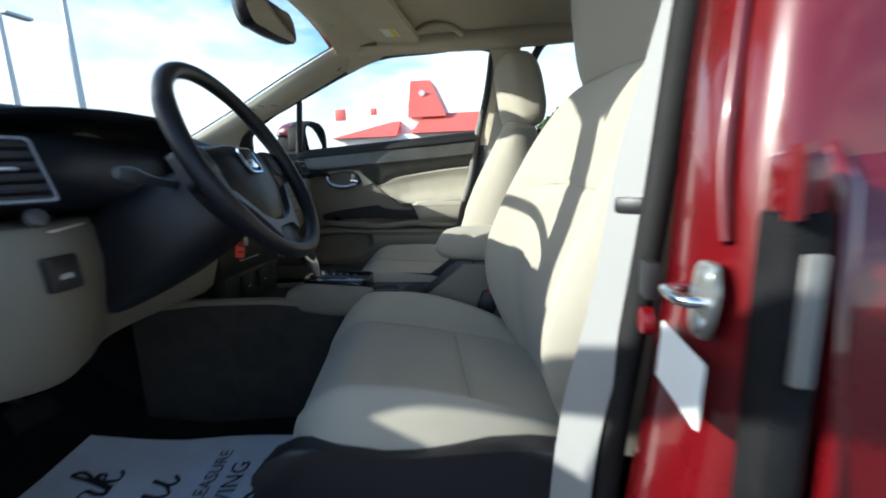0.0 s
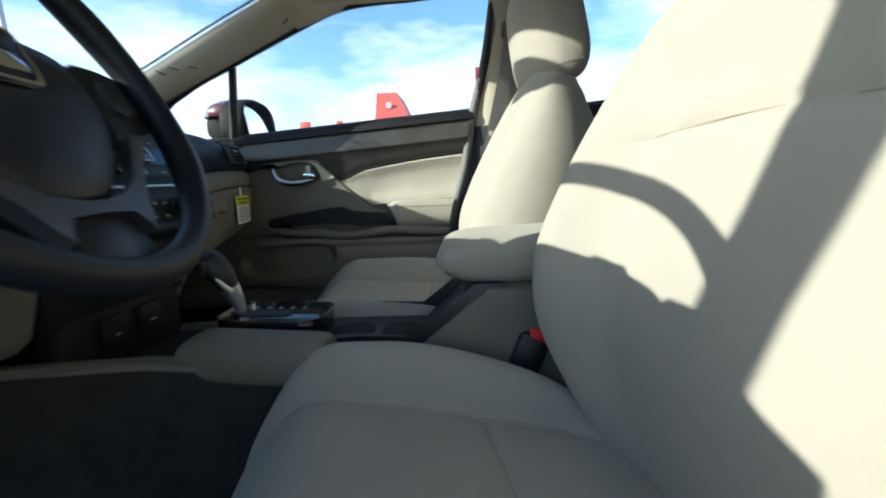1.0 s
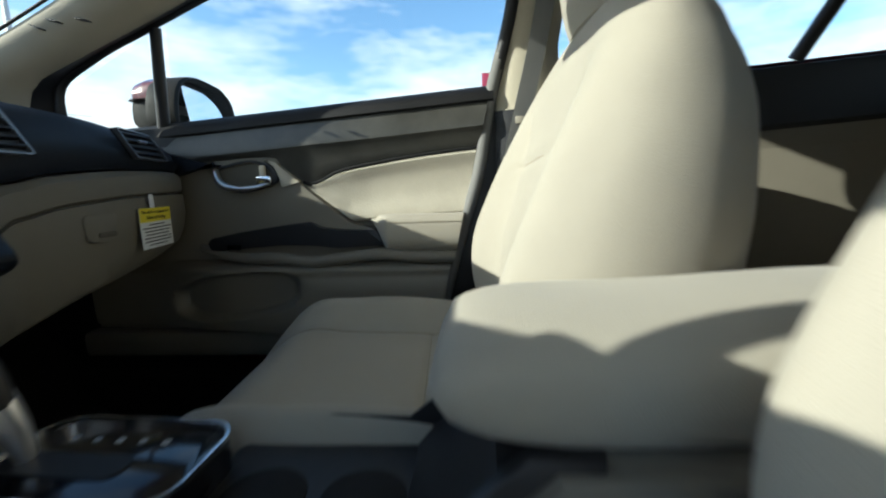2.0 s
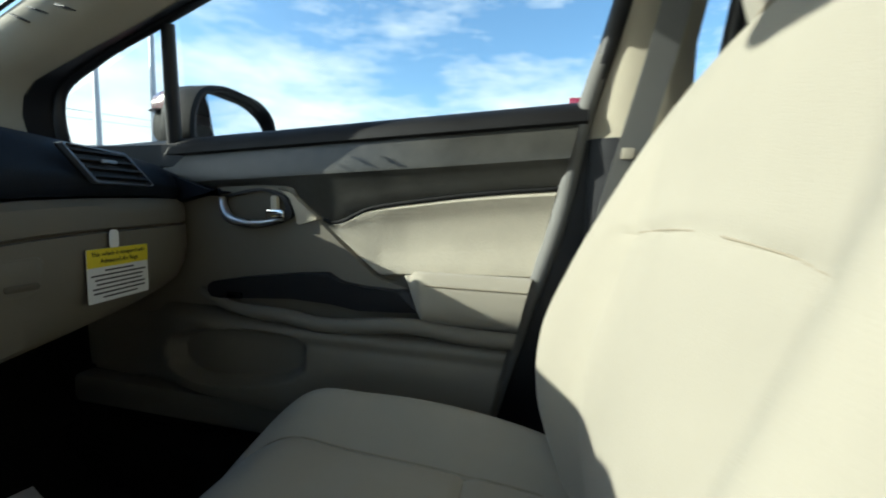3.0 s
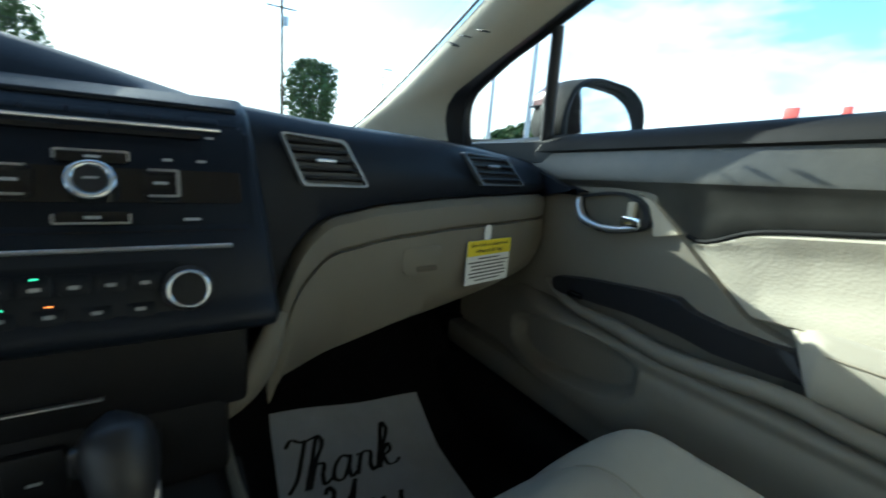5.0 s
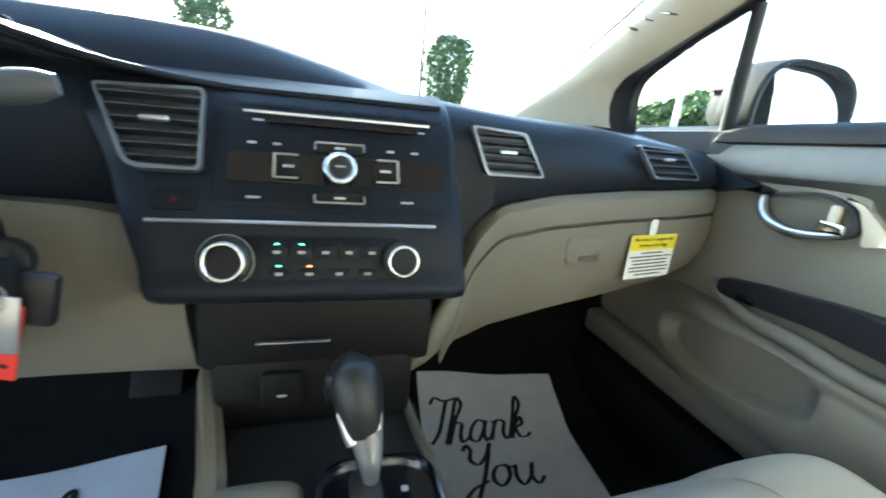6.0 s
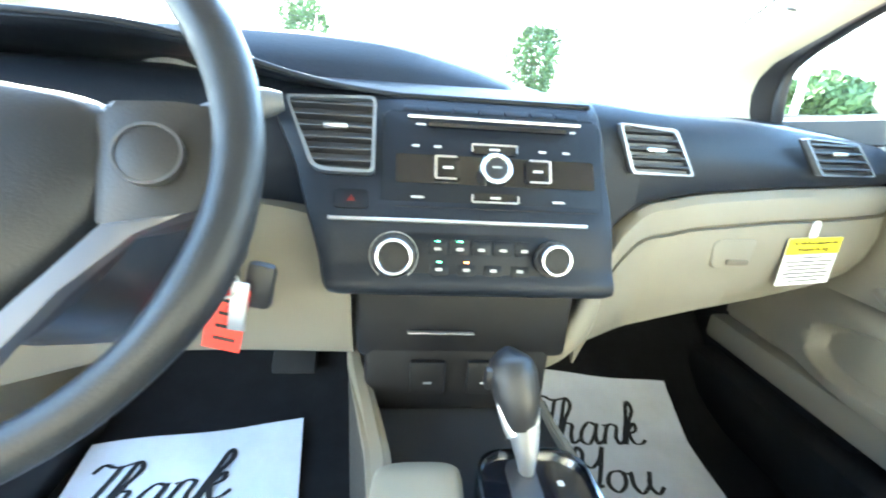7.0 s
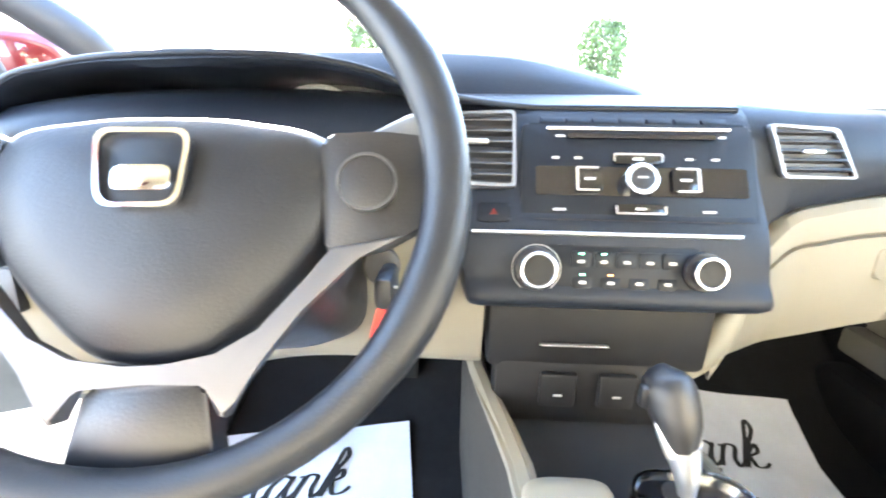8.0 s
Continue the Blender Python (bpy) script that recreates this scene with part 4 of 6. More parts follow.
eo = soft_poly([(-0.028, 0.021), (0.028, 0.021), (0.023, -0.019), (-0.023, -0.019)], 0.010)
ei = soft_poly([(-0.025, 0.0185), (0.025, 0.0185), (0.0205, -0.0168), (-0.0205, -0.0168)], 0.009)
part("emblem_frame", ring_plate(eo, ei, 0.004, WM @ Matrix.Translation((-0.004, 0.002, 0.0065)) @ Matrix.Diagonal((0.92, 1.12, 1, 1))), CHROME, hub, "plain chrome badge frame")
part("badge_bar", plate(rrect(0.030, 0.014, 0.004), 0.004, WM @ Matrix.Translation((-0.003, -0.003, 0.0065)), 0.001), CHROME, hub, "plain chrome badge piece")
for s in (-1, 1):
    arm = [(s * 0.088, 0.030), (s * 0.125, 0.032), (s * 0.158, 0.028), (s * 0.160, -0.022), (s * 0.125, -0.040), (s * 0.092, -0.046)]
    arm = arm if s > 0 else arm[::-1]
    part("spoke", plate(soft_poly(arm, 0.008), 0.020, WM @ Matrix.Translation((0, 0, -0.010)), 0.004), BLACK, wheel, "black spoke with buttons")
    pm = WM @ Matrix.Translation((s * 0.116, -0.002, -0.008))
    part("button_pad", disc(0.0165, 0.006, pm @ Matrix.Translation((0, 0, 0.004)), 32, 0.002), BLACK, wheel, "round button pad")
    part("pad_ring", annulus(0.0160, 0.0178, 0.006, pm @ Matrix.Translation((0, 0, 0.0045))), TRIMSILVER, wheel)
# one satin silver trim plate: from both spokes under the cover and down to the rim
UP = [(0.127, -0.034), (0.0866, -0.041), (0.0726, -0.060), (0.053, -0.087), (0.033, -0.0994), (0.009, -0.102)]
LO = [(0.100, -0.045), (0.0726, -0.0757), (0.053, -0.1034), (0.0417, -0.121), (0.039, -0.130), (0.036, -0.129), (0.031, -0.114), (0.027, -0.111), (0.0, -0.1115)]
UP, LO = [[(u * 1.11, v) for u, v in row] for row in (UP, LO)]
trim = [(-0.141, -0.034)] + [(-u, v) for u, v in LO] + LO[-2::-1] + UP + [(-u, v) for u, v in UP[:0:-1]]
part("spoke_trim", plate(trim, 0.012, WM @ Matrix.Translation((0, 0, -0.004)), 0.002), TRIMSILVER, wheel, "satin silver spoke trim")
part("lower_spoke", plate(soft_poly([(-0.030, -0.112), (-0.038, -0.158), (0.038, -0.158), (0.030, -0.112)], 0.006), 0.02, WM @ Matrix.Translation((0, 0, -0.010)), 0.003), BLACK, wheel, "black lower spoke")

# steering column with stalks
col = thing("steering_column", (-0.355, 0.0, 0.84), "black steering column shroud with two stalks", "steering column")
rings = []
for k, w, h in ((-0.035, 0.055, 0.048), (-0.06, 0.070, 0.060), (-0.12, 0.088, 0.072), (-0.20, 0.095, 0.078), (-0.30, 0.095, 0.075)):
    x, y = superring(w, h, 32, 3.5)
    rings.append([tuple(WM @ Vector((p, q - 0.025, k))) for p, q in zip(x, y)])
part("shroud", loft(rings), BLACK, col, "black plastic column shroud")
for s, up in ((1, 0.012), (-1, 0.006)):
    pts = [WM @ Vector((s * x, y + (0.046 if s > 0 else 0.012), -0.085)) for x, y in ((0.06, 0.0), (0.10, 0.006 + up * 0.3), (0.145, 0.012 + up), (0.175, 0.018 + up))]
    part("stalk", tube(curve_pts(pts, 12), [0.006] * 6 + [0.007, 0.009, 0.011, 0.012, 0.011, 0.007], 14, 0.85), STALK, col, "control stalk with flattened end")

# ignition key with red card tag
key = thing("car_key", (-0.235, -0.05, 0.80), "car key with black fob and red card tag in the ignition", "key")
part("ignition_lock", disc(0.018, 0.02, frame_of((-0.252, -0.040, 0.795), (1, 0.25, 0), (0, 0.2, 1)), 24, 0.003), BLACK, key)
part("key_head", rbox(-0.242, -0.072, 0.790, 0.016, 0.045, 0.030, 0.006), BLACK, key)
part("ring", tube([(-0.233 + 0.009 * math.cos(t), -0.088 + 0.004 * math.sin(t), 0.785 + 0.009 * math.sin(t)) for t in np.linspace(0, 2 * np.pi, 24, endpoint=False)], 0.0012, 6, closed=True), STEEL, key)
part("remote_fob", rbox(-0.212, -0.075, 0.780, 0.024, 0.013, 0.042, 0.006, m=pose(0, 0, 0, 0, 12, 0)), BLACK, key, "black remote fob")
part("metal_tag", rbox(-0.226, -0.088, 0.766, 0.014, 0.003, 0.044, 0.0012, m=pose(0, 0, 0, 0, 10, 0)), SILVER, key)
part("red_card", rbox(-0.239, -0.083, 0.752, 0.031, 0.0016, 0.060, 0.0006, m=pose(0, 0, 0, 0, 14, 0)), REDTAG, key, "red card tag")
for i in range(4):
    part("print_bar", rbox(-0.237 - 0.0035 * (i - 1.5), -0.0842, 0.768 - 0.0115 * i, 0.018, 0.0008, 0.0032, 0.0003, 1, m=pose(0, 0, 0, 0, 14, 0)), INK, key)

# hanging tag at the glove box
tag = thing("hang_tag", (0.48, 0.11, 0.75), "yellow and white paper hang tag on the glove box", "tag")
tm = frame_of((0.481, 0.1085, 0.755), (0.103, 0.021, 0.0), (0.0, 0.004, 1.0))
card = part("card", plate(rrect(0.104, 0.070, 0.002, 2), 0.0008, tm), LABELW, tag, "white printed card")
part("header_band", plate(rrect(0.104, 0.024, 0.001, 1, cy=0.023), 0.0004, tm @ Matrix.Translation((0, 0, 0.0006))), YELLOW, card, "yellow header band")
for words_, size_, yy in (("This vehicle is equipped with", 0.0078, 0.028), ("Advanced Air Bags", 0.0084, 0.0185)):
    part("header_line", lettering(words_, size_, tm @ Matrix.Translation((0, yy, 0.0009)), 0.0, 0.0002), INK, card, smooth=False)
for i in range(7):
    part("text_line", plate(rrect((0.05, 0.094, 0.082, 0.078, 0.090, 0.088, 0.06)[i], 0.0020, 0.0006, 1, cy=0.006 - 0.0058 * i), 0.0003, tm @ Matrix.Translation((0, 0, 0.0005))), INK, card)
part("strap", plate(rrect(0.016, 0.026, 0.006, 4), 0.0006, tm @ Matrix.Translation((-0.006, 0.046, -0.001))), LABELW, tag)

# ---- centre console ----
con = thing("centre_console", (0.04, -0.3, 0.3), "beige and black centre console with padded armrest", "centre console")
# tunnel carpet, beige side covers and the dark cubby ahead of the selector
rings = []
for y, xl, zt, xr, z1 in ((0.26, -0.160, 0.588, 0.095, 0.555), (0.10, -0.149, 0.592, 0.097, 0.555), (0.03, -0.134, 0.590, 0.098, 0.555), (-0.07, -0.112, 0.586, 0.099, 0.555), (-0.15, -0.102, 0.576, 0.104, 0.553), (-0.30, -0.092, 0.560, 0.118, 0.548), (-0.50, -0.070, 0.545, 0.130, 0.53)):
    rings.append([(x, y, z) for x, z in ((xl - 0.012, 0.26), (xl - 0.012, zt), (xl + 0.008, zt), (xl + 0.008, z1), (xr, z1), (xr, 0.26))])
part("tunnel_carpet", loft(rings), GREYCARPET, con, "dark tunnel core")
skirt = table([-0.5, -0.38, -0.25, 0.26], [0.20, 0.07, 0.024, 0.022])
for s, pts in ((-1, [(-0.162, 0.26, 0.598), (-0.150, 0.10, 0.604), (-0.135, 0.03, 0.602), (-0.112, -0.07, 0.598), (-0.102, -0.15, 0.588), (-0.092, -0.30, 0.570), (-0.085, -0.45, 0.56)]), (1, [(0.094, 0.20, 0.57), (0.098, -0.03, 0.578), (0.108, -0.14, 0.588), (0.122, -0.26, 0.592), (0.128, -0.36, 0.588)])):
    pts, hw = curve_pts(pts, 14), 0.013 if s < 0 else 0.005
    part("side_rail", loft([[(p[0] - hw, p[1], p[2] - skirt(p[1])), (p[0] - hw, p[1], p[2] - 0.012), (p[0] - 0.5 * hw, p[1], p[2] - 0.002), (p[0] + 0.35 * hw, p[1], p[2]), (p[0] + 0.9 * hw, p[1], p[2] - 0.006), (p[0] + hw, p[1], p[2] - skirt(p[1]))] for p in pts]), BEIGE, con, "slim beige console rail")
part("cubby_floor", rbox(-0.005, -0.02, 0.552, 0.225, 0.16, 0.02, 0.004), CUBBY, con, "dark rubber cubby floor")
# rounded knee lobe beside the selector
rings = []
for k in np.linspace(-1, 1, 30):
    e = max((1 - abs(k) ** 12) ** 0.4, 0.06) if abs(k) < 1 else 0.06
    x, z = superring(0.043 * (0.85 + 0.15 * e), 0.031 * e, 32, 3.2)
    rings.append(np.c_[-0.078 - 0.006 * k + x, np.full_like(x, -0.194 - 0.104 * k) - 0.4 * np.minimum(z, 0) * smoothstep(0.2, -1, k), 0.584 + z - 0.003 * k])
part("knee_lobe", loft(rings), BEIGE, con, "rounded beige side lobe")
# selector bezel
bz = frame_of((0.034, -0.172, 0.612), (1, 0, 0), (0, 1, 0.03))
bez = part("selector_bezel", plate(rrect(0.108, 0.165, 0.028), 0.03, bz, 0.006), GLOSS, con, "gloss black selector bezel")
part("bezel_rim", ring_plate(rrect(0.107, 0.168, 0.029), rrect(0.102, 0.163, 0.027), 0.004, bz @ Matrix.Translation((0, 0, 0.003))), DIALCHROME, bez)
part("selector_gate", plate(rrect(0.028, 0.10, 0.012, cx=-0.012, cy=0.022), 0.003, bz @ Matrix.Translation((0, 0, 0.002))), BLACK, bez)
for i in range(5):
    part("gate_mark", plate(rrect(0.006, 0.006, 0.001, 1, cx=0.022, cy=0.045 - 0.02 * i), 0.0005, bz @ Matrix.Translation((0, 0, 0.0006))), MARK, bez)
lv = thing("gear_selector", (0.022, -0.12, 0.62), "gear selector lever with black and silver grip", "gear selector")
lev = curve_pts([(0.028, -0.116, 0.600), (0.026, -0.112, 0.630), (0.022, -0.102, 0.660)], 10)
part("lever", tube(lev, [0.006, 0.006, 0.007, 0.008, 0.0095, 0.011, 0.0125, 0.0135, 0.0145, 0.015], 14), SILVER, lv, "satin silver lever")
grip = curve_pts([(0.020, -0.106, 0.656), (0.017, -0.094, 0.678), (0.013, -0.080, 0.698), (0.010, -0.070, 0.710), (0.009, -0.066, 0.718)], 16)
part("grip", tube(grip, [0.0125, 0.0145, 0.0165, 0.018, 0.0195, 0.0205, 0.0215, 0.022, 0.0225, 0.023, 0.023, 0.0225, 0.021, 0.018, 0.012, 0.003], 18), BLACK, lv, "black leather grip")
for s in (-1, 1):
    part("grip_trim", tube(curve_pts([(0.020 + s * 0.0090, -0.110, 0.653), (0.018 + s * 0.0140, -0.103, 0.666), (0.016 + s * 0.0185, -0.096, 0.680)], 8), [0.006, 0.006, 0.0055, 0.005, 0.0045, 0.004, 0.003, 0.001], 10), SILVER, lv, "satin silver grip trim")
part("release_button", rbox(-0.008, -0.082, 0.694, 0.012, 0.012, 0.022, 0.004), BLACK, lv)
# cup holder well
well = part("cup_holder_tray", rbox(0.037, -0.335, 0.555, 0.165, 0.20, 0.045, 0.012), BLACK, con, "black cup holder tray")
for y in (-0.295, -0.375):
    part("cup_floor", disc(0.034, 0.003, pose(0.037, y, 0.5795), 32, 0.001), RUBBER, well)
part("well_ramp", loft([[(x, -0.400, 0.570), (x, -0.445, 0.610), (x, -0.475, 0.640), (x, -0.53, 0.640), (x, -0.50, 0.55), (x, -0.40, 0.54)] for x in (-0.042, 0.125)]), BLACK, con, "black well ramp")
for x in (-0.050, 0.122):
    wall = [(-0.22, 0.595), (-0.33, 0.600), (-0.40, 0.594), (-0.445, 0.632), (-0.49, 0.672), (-0.53, 0.672), (-0.53, 0.55), (-0.22, 0.55)]
    part("well_wall", plate([(-y, z) for y, z in wall][::-1], 0.012, frame_of((x, 0, 0), (0, -1, 0), (0, 0, 1)), 0.004), BLACK, con, "black sloping well wall")
sd = [(-0.80, 0.665), (-0.505, 0.665), (-0.415, 0.583), (-0.34, 0.545), (-0.34, 0.30), (-0.80, 0.30)]
part("console_side", plate([(-y, z) for y, z in sd][::-1], 0.014, frame_of((-0.057, 0, 0), (0, -1, 0), (0, 0, 1)), 0.004), BEIGE, con, "beige console side panel")
part("console_box", rbox(0.045, -0.69, 0.475, 0.185, 0.35, 0.39, 0.02), BEIGE, con, "beige console box")
# armrest
rings = []
for k in np.linspace(-1, 1, 40):
    e = max((1 - abs(k) ** 6) ** (1 / 2.6), 0.05) if abs(k) < 1 else 0.05
    x, z = superring(0.088 * (0.75 + 0.25 * e), 0.037 * e, 44, 3.2)
    rings.append(np.c_[0.042 + x, np.full_like(x, -0.626 - 0.190 * k) + 0.20 * np.minimum(z, 0) * smoothstep(-0.2, -1, k), 0.700 + z + 0.010 * smoothstep(-0.6, 1, k) - 0.006 * (x / 0.1) ** 2])
part("armrest", loft(rings), CLOTH, con, "cream cloth padded armrest")

# seat belt buckles
for bx, by in ((-0.050, -0.556), (0.105, -0.52)):
    bk = thing("seat_belt_buckle", (bx, by, 0.5), "black seat belt buckle with red release button", "seat belt buckle", "buckles")
    bm_ = pose(bx, by, 0.557, 22, 0, 0)
    sh = rbox(0, 0, 0, 0.034, 0.045, 0.095, 0.010)
    bmesh.ops.transform(sh, matrix=bm_, verts=sh.verts)
    part("housing", sh, BLACK, bk)
    sh = rbox(0, -0.004, 0.046, 0.030, 0.030, 0.018, 0.004)
    bmesh.ops.transform(sh, matrix=bm_, verts=sh.verts)
    part("release_button", sh, RED_PLASTIC, bk, "red release button")
    part("stem", tube([(bx, by, 0.54), (bx, by - 0.03, 0.47), (bx, by - 0.05, 0.42)], 0.012, 8, 0.5), BLACK, bk)

# ---- passenger door ----
door = thing("front_passenger_door", (0.72, 0.0, 0.35), "closed front passenger door with beige and grey trim", "car door")


def belt(y):
    return 0.955 + (0.228 - y) * 0.0625


def door_foot(y):
    """The trim's lower edge, just above the sill trim."""
    return float(np.interp(y, [-0.49, -0.10, 0.10, 0.46], [0.47, 0.485, 0.502, 0.508]))


# panel skin, lofted along the car
ys = np.linspace(-0.505, 0.46, 80)
rings = []
for y in ys:
    zb = belt(y)
    prof = [(0.716, zb + 0.004), (0.712, zb), (0.704, zb - 0.012), (0.704, zb - 0.05), (0.704, zb - 0.10), (0.702, 0.82), (0.702, 0.78), (0.698, 0.72), (0.696, 0.66 + 0.02 * (y > 0.3)), (0.700, door_foot(y) - 0.012)]
    rings.append([(x, y, z) for x, z in prof])
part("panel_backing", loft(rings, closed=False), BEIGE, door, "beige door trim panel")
# beige front field round the inner handle
rings = []
for y in np.linspace(-0.240, 0.46, 60):
    zt = belt(y) - 0.072
    edge = smoothstep(-0.09, -0.240, y)
    zt = zt if y > -0.03 else float(np.interp(y, [-0.240, -0.188, -0.088, -0.03], [0.722, 0.735, 0.825, 0.876]))
    zl = 0.66
    rings.append([(x, y, z) for x, z in ((0.706, zt + 0.004), (0.688, zt), (0.681, zt - 0.008 * (1 - edge)), (0.679, (zt * 2 + zl) / 3), (0.680, (zt + 2 * zl) / 3), (0.686, zl))])
part("front_field", loft(rings, closed=False), BEIGE, door, "beige moulded field round the handle")
# grey upper band with an upper and a lower facet
top_low = table([-0.51, -0.40, -0.26, -0.17, -0.09, -0.06, -0.025, 0.03, 0.10, 0.30, 0.46], [0.889, 0.881, 0.866, 0.851, 0.827, 0.846, 0.868, 0.878, 0.876, 0.872, 0.866])
rings = []
for y in ys:
    zb = belt(y)
    zm = zb - 0.074
    zl = min(top_low(y), zm - 0.004)
    prof = [(0.706, zb + 0.002), (0.684, zb - 0.003), (0.678, zb - 0.016), (0.667, zm + 0.010), (0.667, zm + 0.003), (0.673, zm - 0.004), (0.682, (zm + zl) / 2 - 0.002), (0.687, zl + 0.004), (0.690, zl), (0.704, zl - 0.004)]
    rings.append([(x, y, z) for x, z in prof])
part("upper_band", loft(rings, closed=False), DOORTOP, door, "dark grey upper door band")
part("band_joint", tube([(0.688, y, top_low(y) - 0.001) for y in np.linspace(-0.50, -0.085, 30)], 0.0034, 8), RUBBER, door)
# belt weather strip
rings = [[(x, y, belt(y) + z) for x, z in ((0.712, 0.010), (0.694, 0.012), (0.682, 0.006), (0.671, -0.005), (0.669, -0.019), (0.684, -0.026))] for y in np.linspace(-0.505, 0.46, 30)]
part("belt_seal", loft(rings, closed=False), PITCH, door, "black belt line seal")
# cloth insert: a swoosh that opens towards the rear
rings = []
for y in np.linspace(-0.500, -0.095, 60):
    f = (-0.095 - y) / 0.405
    zt = top_low(y) - 0.003
    zl = float(np.interp(f, [0, 0.23, 0.33, 0.6, 1.0], [0.815, 0.738, 0.740, 0.745, 0.748]))
    zl = min(zl, zt - 0.003)
    d = 0.010 * min(1, 3 * f)
    prof = curve_pts([(0.700, zt), (0.686, zt - 0.003), (0.686 + d, zt - 0.25 * (zt - zl)), (0.687 + d, zt - 0.6 * (zt - zl)), (0.684, zl + 0.003), (0.698, zl)], 16)
    rings.append([(p[0], y, p[1]) for p in prof])
part("cloth_insert", loft(rings, closed=False), CLOTH_W, door, "cream ribbed cloth insert")
# armrest pad
rings = []
for y in np.linspace(-0.500, -0.222, 48):
    f = (-0.222 - y) / 0.278
    e = smoothstep(0.0, 0.20, f) * 0.98 + 0.02
    zt, zl = 0.744 + 0.008 * smoothstep(0, 0.15, f), 0.750 - 0.076 * e
    xo = 0.690 - 0.050 * e
    prof = curve_pts([(0.698, zt + 0.002), (0.682, zt), (xo + 0.014, zt - 0.003), (xo + 0.003, zt - 0.012 * e), (xo, zt - 0.03 * e), (xo + 0.003, zt - 0.06 * e), (xo + 0.018, zl), (0.698, zl - 0.01)], 20)
    rings.append([(p[0], y, p[1]) for p in prof])
part("armrest_pad", loft(rings, closed=False), CLOTH, door, "cream padded door armrest")
part("pad_seam", tube([(0.6405, y, 0.7365) for y in np.linspace(-0.495, -0.285, 12)], 0.0012, 6), SEAM, door)
# long black switch strip
strip = [(0.137, 0.698), (0.128, 0.710), (0.059, 0.723), (-0.052, 0.737), (-0.100, 0.741), (-0.124, 0.728), (-0.166, 0.722), (-0.219, 0.720), (-0.246, 0.722), (-0.268, 0.687), (-0.226, 0.685), (-0.162, 0.682), (-0.110, 0.689), (-0.036, 0.692), (0.052, 0.686), (0.126, 0.681)]
strip = soft_poly(strip, 0.004, 3)
sm_ = frame_of((0.662, 0, 0), (0, -1, 0), (0, 0, 1))
st = part("switch_strip", plate([(-y, z) for y, z in strip], 0.03, sm_, 0.003), BLACK, door, "black window switch strip")
part("window_switch", rbox(0.660, 0.075, 0.690, 0.008, 0.030, 0.012, 0.003), GLOSS, st)
# ledge under the strip, map pocket and lower panel
led = curve_pts([(0.678, 0.160, 0.690), (0.668, 0.120, 0.677), (0.660, 0.075, 0.668), (0.655, -0.031, 0.663), (0.652, -0.109, 0.655), (0.650, -0.163, 0.660), (0.648, -0.256, 0.669), (0.648, -0.338, 0.664), (0.650, -0.50, 0.660)], 40)
part("pull_ledge", tube(led, [0.008 + 0.005 * smoothstep(0, 12, i) for i in range(40)], 14), BEIGE, door, "beige grab ledge")
rings = []
for y in np.linspace(-0.49, 0.458, 100):
    f = smoothstep(0.34, 0.10, y)
    xo = 0.690 - 0.045 * f
    depth = table([0.46, 0.480, 0.500, 0.56, 0.618, 0.650, 0.660], [xo + 0.022, xo + 0.012, xo + 0.004, xo - 0.002, xo, xo + 0.016, 0.698])
    row = []
    for z in np.linspace(0.660, door_foot(y), 60):
        u, w_ = (y - 0.082) / 0.155, (z - (0.580 - 0.10 * (y - 0.08))) / 0.050
        row.append((depth(z) + 0.034 * smoothstep(1.06, 0.86, (abs(u) ** 2.6 + abs(w_) ** 2.6) ** (1 / 2.6)), y, z))
    rings.append(row)
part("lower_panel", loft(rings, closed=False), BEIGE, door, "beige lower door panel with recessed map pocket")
# inner handle: a dark recess with a silver pull along its front and lower edge
hmx = frame_of((0.676, 0.0, 0.0), (0, -1, 0), (0, 0, 1))
ho = curve_pts([(-0.112, 0.858), (-0.077, 0.871), (0.0, 0.875), (0.024, 0.862), (0.034, 0.836), (-0.011, 0.814), (-0.070, 0.812), (-0.100, 0.832)], 44, True)
hc = ho.mean(axis=0)
hi_ = [tuple(hc + (p - hc) * 0.86) for p in ho]
hd = part("handle_surround", ring_plate([tuple(p) for p in ho], hi_, 0.012, hmx @ Matrix.Translation((0, 0, 0.006))), BLACK, door, "dark handle surround")
# same beige as the field, darkened to paint the shade inside the cup
part("handle_cup", plate(hi_, 0.002, hmx @ Matrix.Translation((0, 0, -0.001))), SHADED_BEIGE, hd, "shaded beige handle recess")
lv_ = curve_pts([(-0.104, 0.861, 0.006), (-0.100, 0.846, 0.010), (-0.088, 0.829, 0.013), (-0.060, 0.820, 0.015), (-0.015, 0.820, 0.014), (0.018, 0.828, 0.010)], 24)
part("handle_lever", tube([hmx @ Vector(p) for p in lv_], [0.0045 + 0.0035 * math.sin(math.pi * min(1, (i + 3) / 16)) if i < 14 else 0.0060 - 0.0002 * (i - 14) for i in range(24)], 12), SILVER, hd, "satin silver pull lever")
part("lever_end", rbox(0.664, -0.008, 0.836, 0.014, 0.034, 0.016, 0.004), CHROME, hd, "bright lever end")
part("lock_tab", rbox(0.667, -0.004, 0.854, 0.010, 0.013, 0.026, 0.003), PILLAR, hd, "pale lock tab")
part("handle_trim", plate(soft_poly([(0.004, 0.880), (0.028, 0.873), (0.082, 0.830), (0.040, 0.818), (0.037, 0.838), (0.026, 0.864)], 0.004), 0.010, hmx @ Matrix.Translation((0, 0, 0.001)), 0.003), PILLAR, door, "pale beige trim beside the handle")
